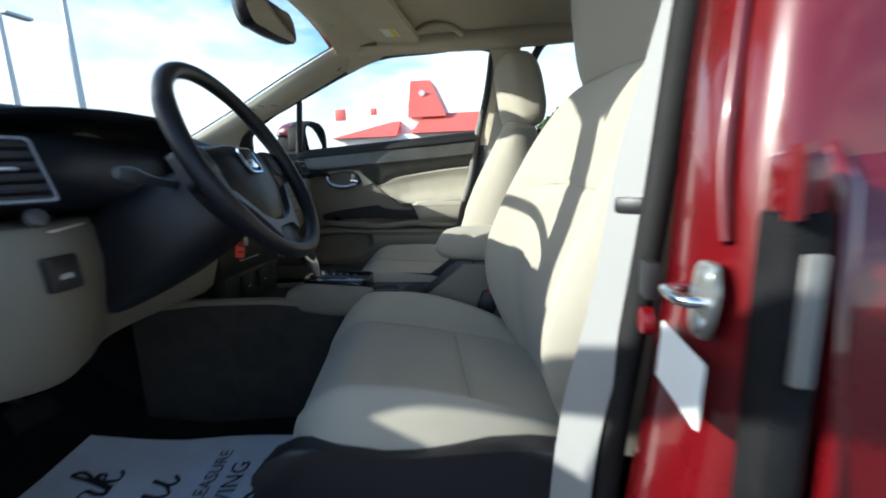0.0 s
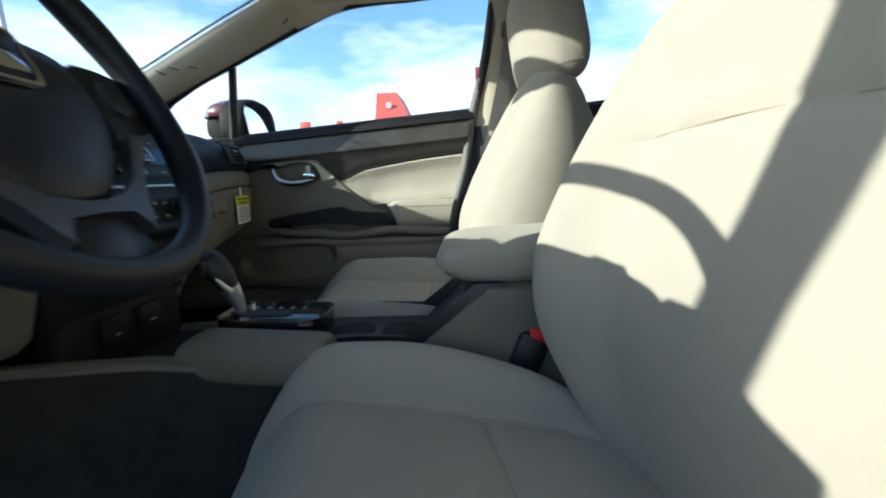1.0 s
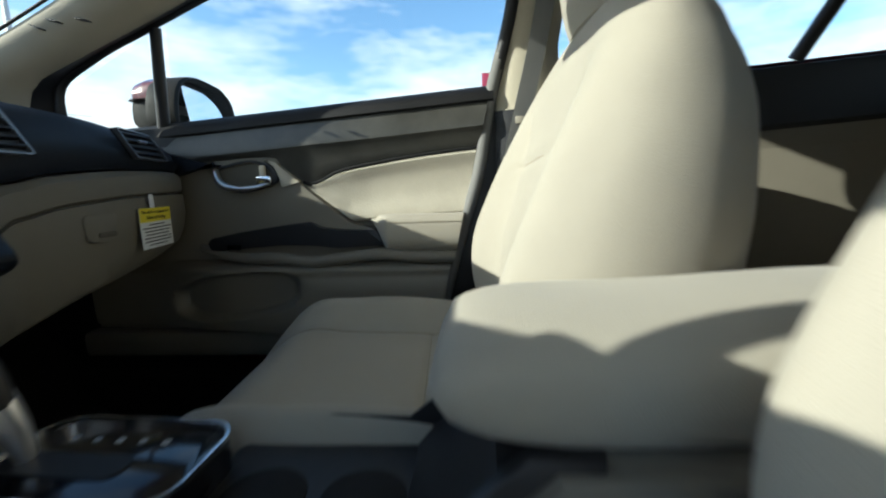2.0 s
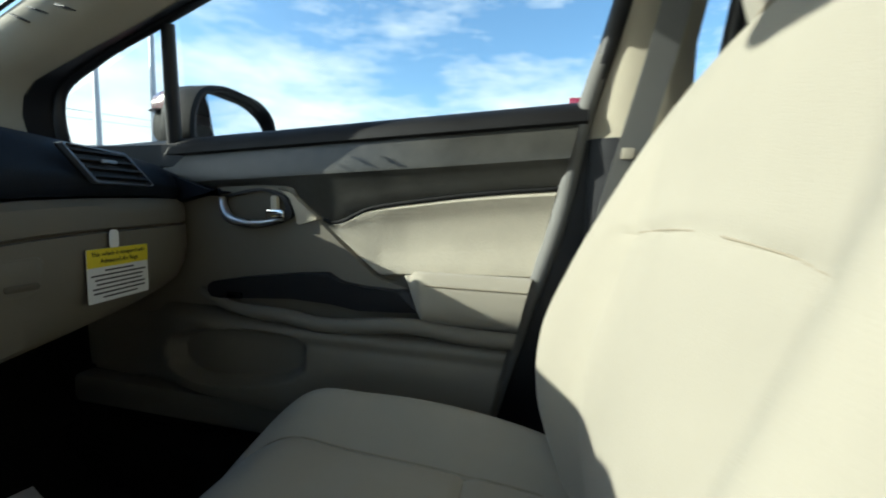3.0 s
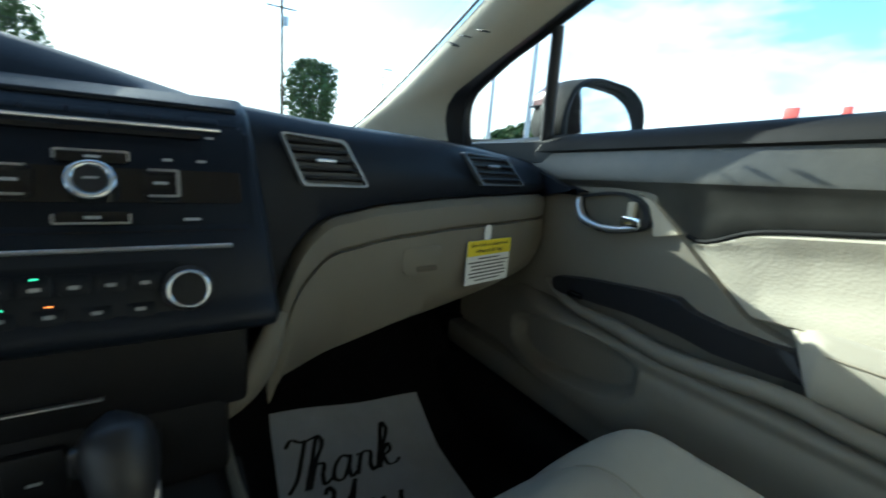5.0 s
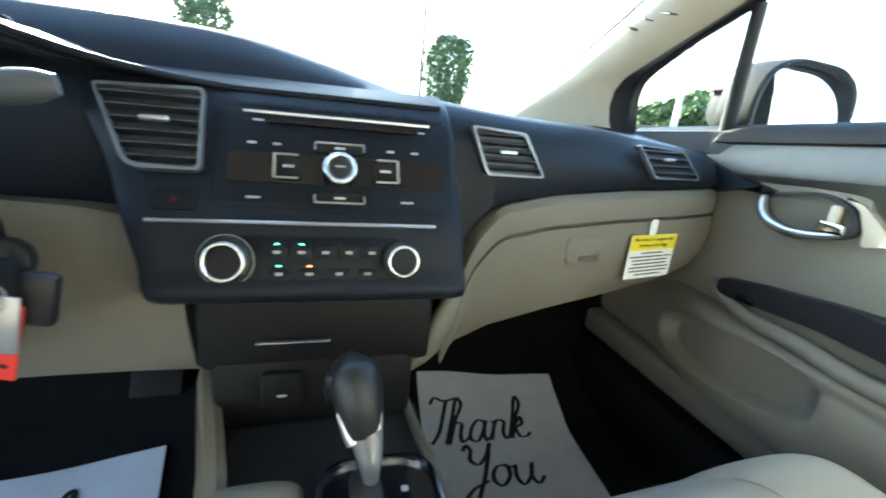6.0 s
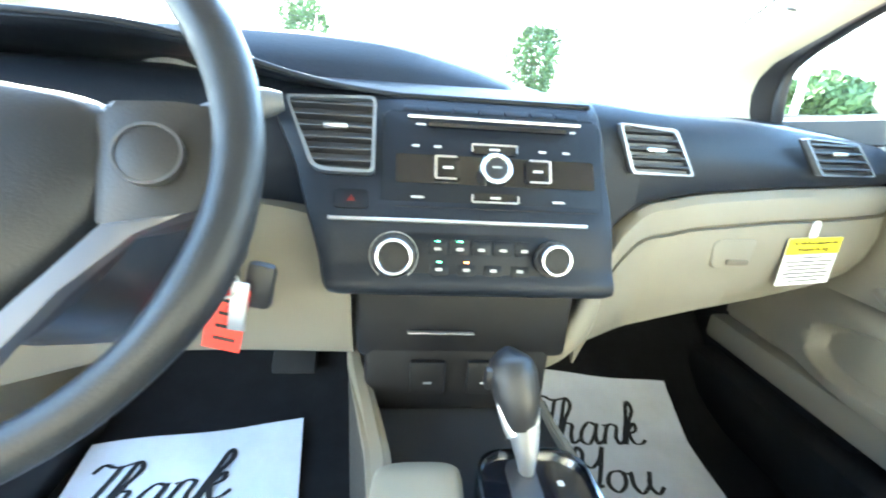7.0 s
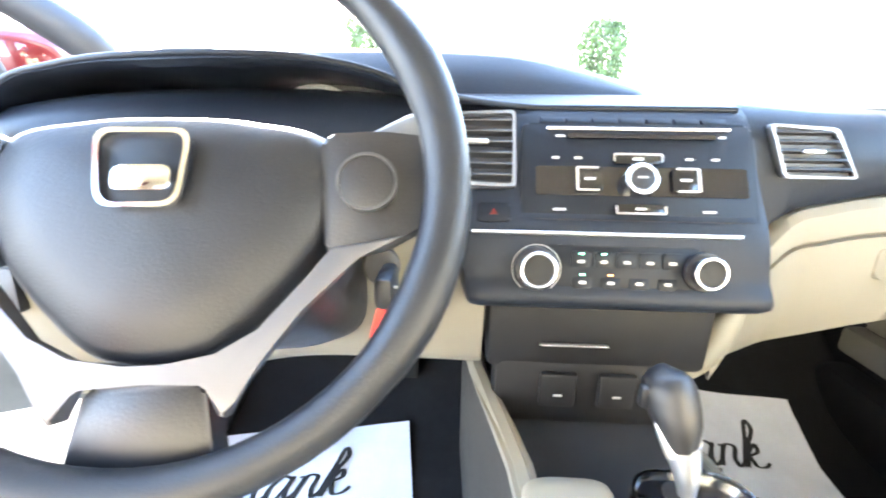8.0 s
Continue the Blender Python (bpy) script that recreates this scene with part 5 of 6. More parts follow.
# charcoal fairing that carries the dashboard line on to the door
part("corner_fairing", plate(soft_poly([(-0.46, 0.950), (-0.34, 0.948), (-0.286, 0.927), (-0.201, 0.899), (-0.139, 0.880), (-0.090, 0.871), (-0.148, 0.863), (-0.200, 0.850), (-0.46, 0.843)], 0.008, 5), 0.04, frame_of((0.655, 0, 0), (0, -1, 0), (0, 0, 1)), 0.008), DASH, door, "charcoal fairing in line with the dashboard")
# window frame, mirror strut and panes
fr_top = curve_pts([(0.618, 0.385, 0.930), (0.605, 0.380, 0.965), (0.600, 0.372, 1.030), (0.612, 0.30, 1.090), (0.632, 0.20, 1.145), (0.652, 0.08, 1.206), (0.662, -0.02, 1.252), (0.648, -0.12, 1.283), (0.622, -0.35, 1.292), (0.618, -0.52, 1.292), (0.624, -0.565, 1.282)], 60)
part("window_frame", tube(fr_top, 0.010, 10), BLACK, door, "black window frame")
part("window_frame_rear", tube(curve_pts([(0.624, -0.565, 1.285), (0.650, -0.545, 1.16), (0.695, -0.500, 0.985)], 12), 0.013, 10), BLACK, door)
part("mirror_strut", tube([(0.690, 0.225, 0.955), (0.640, 0.180, 1.150)], [0.013, 0.011], 10), BLACK, door, "black quarter light strut")
pane = [[(0.701 - 0.075 * k ** 1.5, y0 + (y1 - y0) * k, z0 + (z1 - z0) * k) for k in np.linspace(0, 1, 8)]
        for y0, z0, y1, z1 in [(y, belt(y), y * 0.90 - 0.05 if y > 0 else y * 1.0 - 0.055 * (y / -0.5), min(1.29, 1.292 - max(0, y + 0.12) ** 1.5 * 0.55)) for y in np.linspace(-0.50, 0.22, 12)]]
part("window_pane", loft(pane, closed=False), GLASS, door, "clear side window").visible_shadow = False
part("quarter_pane", (np.array([(0.690, 0.23, 0.955), (0.615, 0.385, 0.935), (0.602, 0.372, 1.020), (0.640, 0.20, 1.135)]), [(0, 1, 2, 3)]), GLASS, door).visible_shadow = False
part("sail_base", loft([[(0.684, 0.15, z), (0.668, 0.235, z), (0.610, 0.38, z - 0.012), (0.56, 0.60, z - 0.02), (0.60, 0.62, z - 0.02), (0.66, 0.42, z - 0.012), (0.715, 0.24, z)] for z in (0.915, 0.954)]), BLACK, door, "black corner trim under the quarter light")
# outer skin
rings = []
for y in np.linspace(-0.52, 0.62, 24):
    rings.append([(x, y, z) for x, z in ((0.72, belt(min(y, 0.45)) - 0.005), (0.765, belt(min(y, 0.45)) - 0.03), (0.80, 0.85), (0.815, 0.72), (0.81, 0.55), (0.79, 0.34))])
part("outer_skin", loft(rings, closed=False), RED, door, "dark red outer door skin")

# the trim's rear edge slopes forward towards the sill
for ob in list(door.children):
    if ob.name.split(".")[0] in ("panel_backing", "upper_band", "cloth_insert", "armrest_pad", "pad_seam", "pull_ledge", "lower_panel", "band_joint"):
        for v in ob.data.vertices:
            y, z = v.co.y + BASE[door.name].y, v.co.z + BASE[door.name].z
            if y < -0.27:
                v.co.y = -0.27 + (y + 0.27) * min(0.97, max(0.30, 0.70 + 0.98 * (z - 0.72))) - BASE[door.name].y

# side mirror
mir = thing("side_mirror", (0.85, 0.25, 0.96), "dark red side mirror on the passenger door", "side mirror", "side mirrors")
out = curve_pts([(0.715, 0.965), (0.712, 1.02), (0.735, 1.065), (0.79, 1.090), (0.88, 1.096), (0.96, 1.088), (1.005, 1.062), (1.020, 1.015), (1.010, 0.975), (0.94, 0.955), (0.84, 0.950), (0.76, 0.952)], 48, True)
mc = np.array([0.87, 1.02])


def mirror_ring(f, y, tilt=0.10):
    q = mc + (out - mc) * f
    return np.c_[q[:, 0], y + tilt * (q[:, 0] - 0.87), q[:, 1]]


shell_ring = lambda f, y: np.maximum(mirror_ring(f, y), [0.752, -9, -9])
part("shell", loft([shell_ring(0.985, 0.292), shell_ring(0.975, 0.305), shell_ring(0.90, 0.335), shell_ring(0.70, 0.36), shell_ring(0.3, 0.372), shell_ring(0.02, 0.374)], caps=False), RUBBER, mir, "black inner mirror housing")
cap_ring = lambda f, y: np.maximum(mirror_ring(f, y), [0.735, -9, 1.035])
part("cap", loft([cap_ring(1.02, 0.285), cap_ring(1.015, 0.310), cap_ring(0.94, 0.340), cap_ring(0.74, 0.366), cap_ring(0.3, 0.380)], caps=False), RED, mir, "dark red mirror cap")
part("bezel", loft([mirror_ring(0.99, 0.295), mirror_ring(1.010, 0.286), mirror_ring(1.012, 0.242), mirror_ring(0.99, 0.226), mirror_ring(0.94, 0.222), mirror_ring(0.88, 0.226), mirror_ring(0.86, 0.242)], caps=False), RUBBER, mir, "black mirror bezel")
gl = mirror_ring(0.88, 0.238)
gl = gl[gl[:, 0] > 0.0]
gl[:, 0] = np.maximum(gl[:, 0], 0.775)
gl[:, 1] += 0.14 * (gl[:, 2] - 1.02)
part("mirror_glass", (gl, [tuple(range(len(gl)))]), MIRROR, mir, "mirror glass", smooth=False)

# rear passenger door, seen between the seats
rdoor = thing("rear_passenger_door", (0.72, -1.0, 0.35), "closed rear passenger door with dark upper trim", "car door")
rings = []
for y in np.linspace(-1.45, -0.66, 16):
    zb = belt(y) - 0.02
    rings.append([(x, y, z) for x, z in ((0.712, zb + 0.004), (0.695, zb), (0.685, zb - 0.02), (0.682, zb - 0.12), (0.69, 0.80), (0.685, 0.6), (0.695, 0.36))])
part("panel_skin", loft(rings, closed=False), BEIGE, rdoor)
rings = []
for y in np.linspace(-1.45, -0.66, 16):
    zb = belt(y) - 0.02
    rings.append([(x, y, z) for x, z in ((0.700, zb + 0.004), (0.680, zb), (0.676, zb - 0.02), (0.674, zb - 0.11), (0.690, zb - 0.13))])
part("upper_band", loft(rings, closed=False), BLACK, rdoor, "dark upper door band")
part("window_frame", tube(curve_pts([(0.66, -0.665, 1.02), (0.63, -0.69, 1.20), (0.612, -0.73, 1.285), (0.605, -0.95, 1.292), (0.60, -1.22, 1.265)], 30), 0.014, 10), BLACK, rdoor)
part("window_divider", tube([(0.70, -1.10, 1.03), (0.60, -1.20, 1.27)], 0.014, 10), BLACK, rdoor)
rp = [[(0.70 - 0.085 * k, y - 0.03 * k, 1.02 + (0.265) * k) for k in np.linspace(0, 1, 6)] for y in np.linspace(-1.40, -0.68, 6)]
part("window_pane", loft(rp, closed=False), GLASS, rdoor).visible_shadow = False
rings = []
for y in np.linspace(-1.50, -0.53, 20):
    rings.append([(x, y, z) for x, z in ((0.72, belt(y) - 0.005), (0.765, belt(y) - 0.03), (0.80, 0.85), (0.815, 0.72), (0.81, 0.55), (0.79, 0.34))])
part("outer_skin", loft(rings, closed=False), RED, rdoor, "dark red outer door skin")

# passenger seat belt
pb = thing("seat_belt", (0.66, -0.55, 0.9), "grey seat belt hanging at the centre pillar", "seat belt", "seat belts")
wb = curve_pts([(0.625, -0.610, 1.19), (0.622, -0.590, 1.08), (0.620, -0.562, 0.96), (0.622, -0.535, 0.84), (0.630, -0.525, 0.60), (0.635, -0.53, 0.36)], 26)
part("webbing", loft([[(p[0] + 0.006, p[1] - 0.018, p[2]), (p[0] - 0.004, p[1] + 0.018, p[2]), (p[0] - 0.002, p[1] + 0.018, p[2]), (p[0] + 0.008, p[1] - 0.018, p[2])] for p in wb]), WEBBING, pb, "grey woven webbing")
part("upper_guide", rbox(0.630, -0.615, 1.20, 0.022, 0.065, 0.05, 0.010), BEIGE, pb, "beige belt guide")
part("belt_label", rbox(0.618, -0.552, 0.93, 0.004, 0.016, 0.014, 0.001), CLOTH, pb, "small pale belt label")

# ---- driver's side: pillar jamb, rear door and open front door ----
jamb = thing("door_jamb", (-0.74, -0.75, 0.5), "dark red painted centre pillar jamb with latch striker", "door jamb")
rings = []
for z, y0, xin in ((0.36, -0.70, -0.632), (0.55, -0.715, -0.635), (0.70, -0.730, -0.638), (0.80, -0.740, -0.638), (0.95, -0.750, -0.625), (1.05, -0.765, -0.605), (1.20, -0.80, -0.565), (1.32, -0.84, -0.530)):
    xin, xo = xin + 0.033, xin - 0.110
    rings.append([(x, y, z) for x, y in ((xin, y0 - 0.05), (xin - 0.012, y0 - 0.012), (xin - 0.030, y0), (xin - 0.070, y0 + 0.004), (xin - 0.105, y0 + 0.002), (xin - 0.124, y0 - 0.006), (xo + 0.008, y0 - 0.012), (xo, y0 - 0.025), (xo + 0.004, y0 - 0.08), (xin, y0 - 0.10))])
part("painted_jamb", loft(rings), RED, jamb, "dark red painted jamb")
part("door_seal", tube(curve_pts([(-0.602, -0.690, 0.40), (-0.604, -0.720, 0.70), (-0.604, -0.738, 0.85), (-0.594, -0.755, 1.0), (-0.552, -0.80, 1.25)], 20), 0.013, 10), RUBBER, jamb, "black rubber door seal")
jm = frame_of((-0.720, -0.735, 0.795), (-1, 0.0, 0), (0, -0.07, 1))
sk = jm @ Matrix.Diagonal((0.75, 0.75, 0.75, 1))
stk = part("striker_plate", plate(soft_poly([(-0.016, 0.034), (0.014, 0.036), (0.024, 0.014), (0.024, -0.014), (0.014, -0.036), (-0.014, -0.034), (-0.022, 0.0)], 0.008), 0.006, sk @ Matrix.Translation((0, 0, 0.006)), 0.002), STEEL, jamb, "zinc plated striker plate")
part("striker_loop", tube(curve_pts([sk @ Vector(p) for p in ((0.012, 0.0, 0.004), (0.010, 0.0, 0.022), (-0.012, 0.0, 0.026), (-0.032, 0.0, 0.022), (-0.036, 0.0, 0.004))], 16), 0.0045, 10), CHROME, stk)
for dy in (-0.021, 0.021):
    part("screw", disc(0.010, 0.006, sk @ Matrix.Translation((0.002, dy, 0.010)), 20, 0.002), STEEL, stk)
part("label_sticker", plate(soft_poly([(-0.034, 0.026), (0.040, 0.020), (0.040, -0.024), (-0.034, -0.019)], 0.002), 0.0006, jm @ Matrix.Translation((-0.004, -0.054, 0.011)) @ pose(0, 0, 0, 0, 0, 3)), LABELW, jamb, "white sticker")
part("bolt_cover", disc(0.013, 0.01, frame_of((-0.625, -0.722, 0.745), (-1, 0, 0), (0, 0, 1)), 20, 0.003), RED, jamb)
part("wiring_bracket", rbox(-0.630, -0.727, 0.785, 0.022, 0.012, 0.034, 0.003), BLACK, jamb)
# pressed flange along the outer edge, with a hinge behind it
part("jamb_flange", tube(curve_pts([(-0.722, -0.742, 0.835), (-0.715, -0.741, 0.87), (-0.703, -0.748, 0.95), (-0.678, -0.766, 1.07), (-0.642, -0.797, 1.20)], 24), 0.005, 10), RED, jamb, "pressed red flange")
hg = part("door_hinge", rbox(-0.768, -0.752, 0.874, 0.026, 0.018, 0.032, 0.004), RED, jamb, "red painted rear door hinge")
part("hinge_pin", tube([(-0.780, -0.746, 0.856), (-0.780, -0.746, 0.894)], 0.0045, 12), RED, hg)
for z in (0.867, 0.882):
    part("hinge_bolt", disc(0.0045, 0.005, frame_of((-0.768, -0.742, z), (-1, 0, 0), (0, 0, 1)), 12, 0.0015), RED, hg)
ldoor = thing("rear_driver_door", (-0.760, -1.1, 0.35), "closed dark red rear door with dark window", "car door")
rings = []
for y in np.linspace(-1.6, -0.788, 20):
    rings.append([(x, y, z) for x, z in ((-0.705, 0.905), (-0.732, 0.895), (-0.752, 0.87), (-0.768, 0.80), (-0.772, 0.70), (-0.766, 0.52), (-0.745, 0.32))])
part("outer_skin", loft(rings, closed=False), RED, ldoor, "dark red rear door skin")
part("belt_moulding", tube([(-0.722, y, 0.905) for y in np.linspace(-1.6, -0.775, 8)], 0.008, 10), CHROME, ldoor)
rings = [[(-0.722 + 0.13 * k, y, 0.908 + 0.36 * k) for k in np.linspace(0, 1, 8)] for y in np.linspace(-1.5, -0.778, 6)]
part("window_pane", loft(rings, closed=False), WINDOWD, ldoor, "dark reflecting rear window")
part("edge_seal", rbox(-0.758, -0.760, 0.58, 0.034, 0.024, 0.56, 0.006), CARPET, ldoor, "black door edge seal")
part("seal_strip", rbox(-0.776, -0.761, 0.800, 0.006, 0.011, 0.075, 0.002), SEALGREY, ldoor, "grey metal edge strip")
part("door_edge", tube([(-0.755, -0.788, 0.40), (-0.770, -0.788, 0.70), (-0.752, -0.788, 0.87), (-0.725, -0.788, 0.905)], 0.006, 8), RED, ldoor)

odoor = thing("front_driver_door", (-0.75, 0.5, 0.35), "open dark red front door with dark grey inner trim", "car door")
OM = pose(-0.76, 0.50, 0, 0, 0, -66)


def opened(shape):
    return moved(shape, OM)


rings = []
for y in np.linspace(0.0, -1.08, 24):
    rings.append([(x, y, z) for x, z in ((0.01, 0.955), (-0.03, 0.93), (-0.055, 0.85), (-0.065, 0.70), (-0.055, 0.5), (-0.03, 0.32), (0.03, 0.32), (0.05, 0.5), (0.045, 0.70), (0.05, 0.85), (0.03, 0.95))])
part("outer_skin", opened(loft(rings)), RED, odoor, "dark red door skin")
rings = []
for y in np.linspace(0.0, -1.04, 24):
    rings.append([(x, y, z) for x, z in ((0.035, 0.956), (0.058, 0.94), (0.066, 0.85), (0.066, 0.78), (0.085, 0.74), (0.085, 0.68), (0.068, 0.64), (0.07, 0.45), (0.062, 0.33), (0.02, 0.305))])
part("inner_trim", opened(loft(rings, closed=False)), DOORTOP, odoor, "dark grey inner door trim")
of = curve_pts([(0.01, -0.10, 0.955), (0.03, -0.13, 1.03), (0.04, -0.20, 1.09), (0.05, -0.30, 1.150), (0.06, -0.42, 1.212), (0.07, -0.52, 1.257), (0.08, -0.62, 1.287), (0.09, -0.85, 1.300), (0.09, -1.00, 1.298), (0.08, -1.055, 1.265), (0.05, -1.06, 1.12), (0.01, -1.05, 0.96)], 60)
part("window_frame", opened(tube(of, 0.024, 12, 1.4)), BLACK, odoor, "black window frame")
part("quarter_strut", opened(tube([(0.01, -0.275, 0.955), (0.045, -0.32, 1.15)], 0.013, 10)), BLACK, odoor, "black quarter light strut")
part("window_pane", opened(loft([[(0.02 + 0.05 * k, -0.28 - 0.75 * f, 0.955 + (z1 - 0.955) * k) for k in (0.0, 0.5, 1.0)] for f, z1 in ((0.0, 1.14), (0.2, 1.21), (0.45, 1.285), (0.8, 1.30), (1.0, 1.29))], closed=False)), GLASS, odoor, "clear side window").visible_shadow = False
# unseen mirror, added so that it casts shade on the driver's seat
dmir = thing("side_mirror", OM @ Vector((-0.15, -0.24, 0.96)), "dark red side mirror on the open driver door", "side mirror", "side mirrors")
mo = curve_pts([(-0.06, 0.965), (-0.05, 1.06), (-0.14, 1.095), (-0.26, 1.088), (-0.295, 1.02), (-0.27, 0.958), (-0.15, 0.948)], 36, True)
mo_c = mo.mean(axis=0)
mring = lambda f, y: [(p[0], y, p[1]) for p in mo_c + (mo - mo_c) * f]
part("shell", opened(loft([mring(0.99, -0.30), mring(1.0, -0.27), mring(0.92, -0.22), mring(0.70, -0.19), mring(0.2, -0.175)], caps=False)), RED, dmir, "dark red mirror shell")
part("bezel", opened(loft([mring(1.0, -0.30), mring(0.97, -0.315), mring(0.90, -0.31)], caps=False)), RUBBER, dmir, "black mirror bezel")
part("mirror_glass", opened(([p for p in mring(0.91, -0.308)], [tuple(range(36))])), MIRROR, dmir, "mirror glass", smooth=False)
part("mount", opened(tube([(0.02, -0.24, 0.965), (-0.10, -0.25, 0.975)], 0.022, 12)), BLACK, dmir, "black mirror mount")

part("belt_seal", opened(tube([(0.02, y, 0.955) for y in np.linspace(-0.02, -1.05, 12)], 0.020, 10)), RUBBER, odoor, "black belt line seal")

# driver's seat belt
db = thing("seat_belt", (-0.63, -0.68, 0.9), "grey seat belt hanging at the open door pillar", "seat belt", "seat belts")
wb = curve_pts([(-0.578, -0.790, 1.15), (-0.590, -0.754, 1.00), (-0.593, -0.728, 0.90), (-0.595, -0.712, 0.79), (-0.595, -0.704, 0.74), (-0.595, -0.684, 0.65), (-0.60, -0.66, 0.40)], 26)
# the webbing's grey stands in for the shade over its lower length
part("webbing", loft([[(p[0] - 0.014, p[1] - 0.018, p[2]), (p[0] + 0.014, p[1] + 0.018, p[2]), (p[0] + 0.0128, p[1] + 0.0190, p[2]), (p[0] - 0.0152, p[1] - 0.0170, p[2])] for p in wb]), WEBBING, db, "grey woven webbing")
part("tongue", rbox(-0.592, -0.722, 0.846, 0.036, 0.014, 0.018, 0.005, m=pose(0, 0, 0, 0, 0, 52)), BLACK, db, "black belt tongue")
part("upper_guide", rbox(-0.578, -0.797, 1.16, 0.060, 0.020, 0.050, 0.008), PILLAR, db, "beige belt guide")

# ---- roof fittings ----
rvm = thing("rear_view_mirror", (0.0, 0.0, 1.22), "black rear view mirror on the windscreen", "rear view mirror")
rm = frame_of((0.035, -0.045, 1.246), (1, 0.05, 0.05), (0, 0.12, 1)) @ Matrix.Diagonal((1.1, 1.1, 1.1, 1))
ro = curve_pts([(-0.118, 0.008), (-0.11, 0.028), (-0.05, 0.034), (0.05, 0.034), (0.11, 0.028), (0.118, 0.008), (0.108, -0.026), (0.05, -0.034), (-0.05, -0.034), (-0.108, -0.026)], 48, True)
rr_ = lambda f, z: [tuple(rm @ Vector((p[0] * f, p[1] * f, z))) for p in ro]
part("housing", loft([rr_(0.97, 0.012), rr_(1.0, 0.006), rr_(0.99, -0.008), rr_(0.85, -0.024), rr_(0.5, -0.034), rr_(0.05, -0.036)], caps=False), BLACK, rvm)
part("mirror_glass", (np.array(rr_(0.965, 0.010)), [tuple(range(48))]), MIRROR, rvm, smooth=False)
part("stem", tube([(0, -0.02, 1.25), (0, 0.03, 1.30), (0, 0.05, 1.325)], 0.010, 10), BLACK, rvm)
for s in (-1, 1):
    vs = thing("sun_visor", (s * 0.37, -0.15, 1.33), "beige sun visor folded against the headliner", "sun visor", "sun visors")
    vo = soft_poly([(-0.21, -0.085), (0.16, -0.085), (0.215, -0.04), (0.205, 0.085), (-0.20, 0.085)], 0.03)
    vm_ = frame_of((s * 0.36, -0.215, 1.332), (s * 1, -0.10, -0.10), (0, s * -1.0, s * -0.10))
    sl = part("flap", plate(vo, 0.018, vm_ @ Matrix.Translation((0, 0, 0.0)), 0.006), HEADLINER, vs)
    if s > 0:
        lm = vm_ @ Matrix.Translation((0.11, 0.01, 0.0014))
        part("warning_label", plate(rrect(0.062, 0.052, 0.002, 2), 0.0006, lm), LABELW, sl, "white and yellow warning label")
        part("label_band", plate(rrect(0.060, 0.016, 0.001, 1, cy=0.012), 0.0003, lm @ Matrix.Translation((0, 0, 0.0005))), YELLOW, sl)
    part("pivot", tube([(s * 0.56, -0.10, 1.315), (s * 0.57, -0.16, 1.318)], 0.007, 8), BEIGE, vs)
gh = thing("grab_handle", (0.63, -0.37, 1.32), "beige grab handle over the passenger door", "grab handle")
part("grip", tube(curve_pts([(0.605, -0.262, 1.312), (0.590, -0.275, 1.322), (0.550, -0.32, 1.348), (0.533, -0.37, 1.354), (0.550, -0.42, 1.350), (0.590, -0.470, 1.326), (0.605, -0.483, 1.318)], 24), 0.011, 12, 0.8), HEADLINER, gh)

# ---- paper floor mats ----
def floor_z(x, y):
    return float(np.interp(y, [-0.3, 0.1, 0.3, 0.42, 0.6], [0.245, 0.245, 0.26, 0.31, 0.47])) + 0.16 * math.exp(-((x - 0.02) / 0.11) ** 4) + 0.055 * smoothstep(-0.05, -0.16, x)


PEN = {}
PEN["T"] = (0.46, [(0, 0.86), (0.08, 1.0), (0.30, 0.93), (0.64, 1.0)], [(0.38, 0.96), (0.33, 0.6), (0.25, 0.2), (0.13, 0)])
PEN["h"] = (0.46, [(0, 0), (0.08, 0.5), (0.20, 0.98), (0.26, 0.9), (0.16, 0.5), (0.06, 0)], [(0.08, 0.2), (0.2, 0.45), (0.3, 0.43), (0.3, 0.2), (0.36, 0.03), (0.48, 0.12)])
PEN["a"] = (0.52, [(0.38, 0.42), (0.25, 0.48), (0.08, 0.3), (0.08, 0.08), (0.2, 0), (0.34, 0.2), (0.41, 0.46)], [(0.41, 0.46), (0.38, 0.15), (0.44, 0), (0.55, 0.12)])
PEN["n"] = (0.45, [(0, 0.42), (0.07, 0.42), (0.06, 0.2), (0.03, 0)], [(0.04, 0.15), (0.18, 0.45), (0.3, 0.42), (0.3, 0.15), (0.36, 0), (0.48, 0.12)])
PEN["k"] = (0.50, [(0, 0), (0.1, 0.55), (0.2, 1.0), (0.26, 0.9), (0.14, 0.45), (0.05, 0)], [(0.08, 0.25), (0.28, 0.5), (0.31, 0.38), (0.13, 0.26)], [(0.14, 0.26), (0.27, 0.02), (0.40, 0.05), (0.50, 0.16)])
PEN["Y"] = (0.56, [(0, 0.86), (0.06, 1.0), (0.14, 0.9), (0.16, 0.6), (0.3, 0.5), (0.45, 0.65), (0.56, 1.0)], [(0.56, 1.0), (0.48, 0.5), (0.36, 0), (0.2, -0.32), (0.06, -0.28), (0.16, -0.08), (0.5, 0.12)])
PEN["o"] = (0.48, [(0.3, 0.45), (0.1, 0.4), (0.04, 0.12), (0.18, 0), (0.34, 0.15), (0.32, 0.4), (0.27, 0.44), (0.4, 0.38), (0.52, 0.42)])
PEN["u"] = (0.55, [(0, 0.42), (0.04, 0.1), (0.14, 0), (0.28, 0.12), (0.36, 0.45)], [(0.36, 0.45), (0.34, 0.1), (0.44, 0), (0.58, 0.14)])


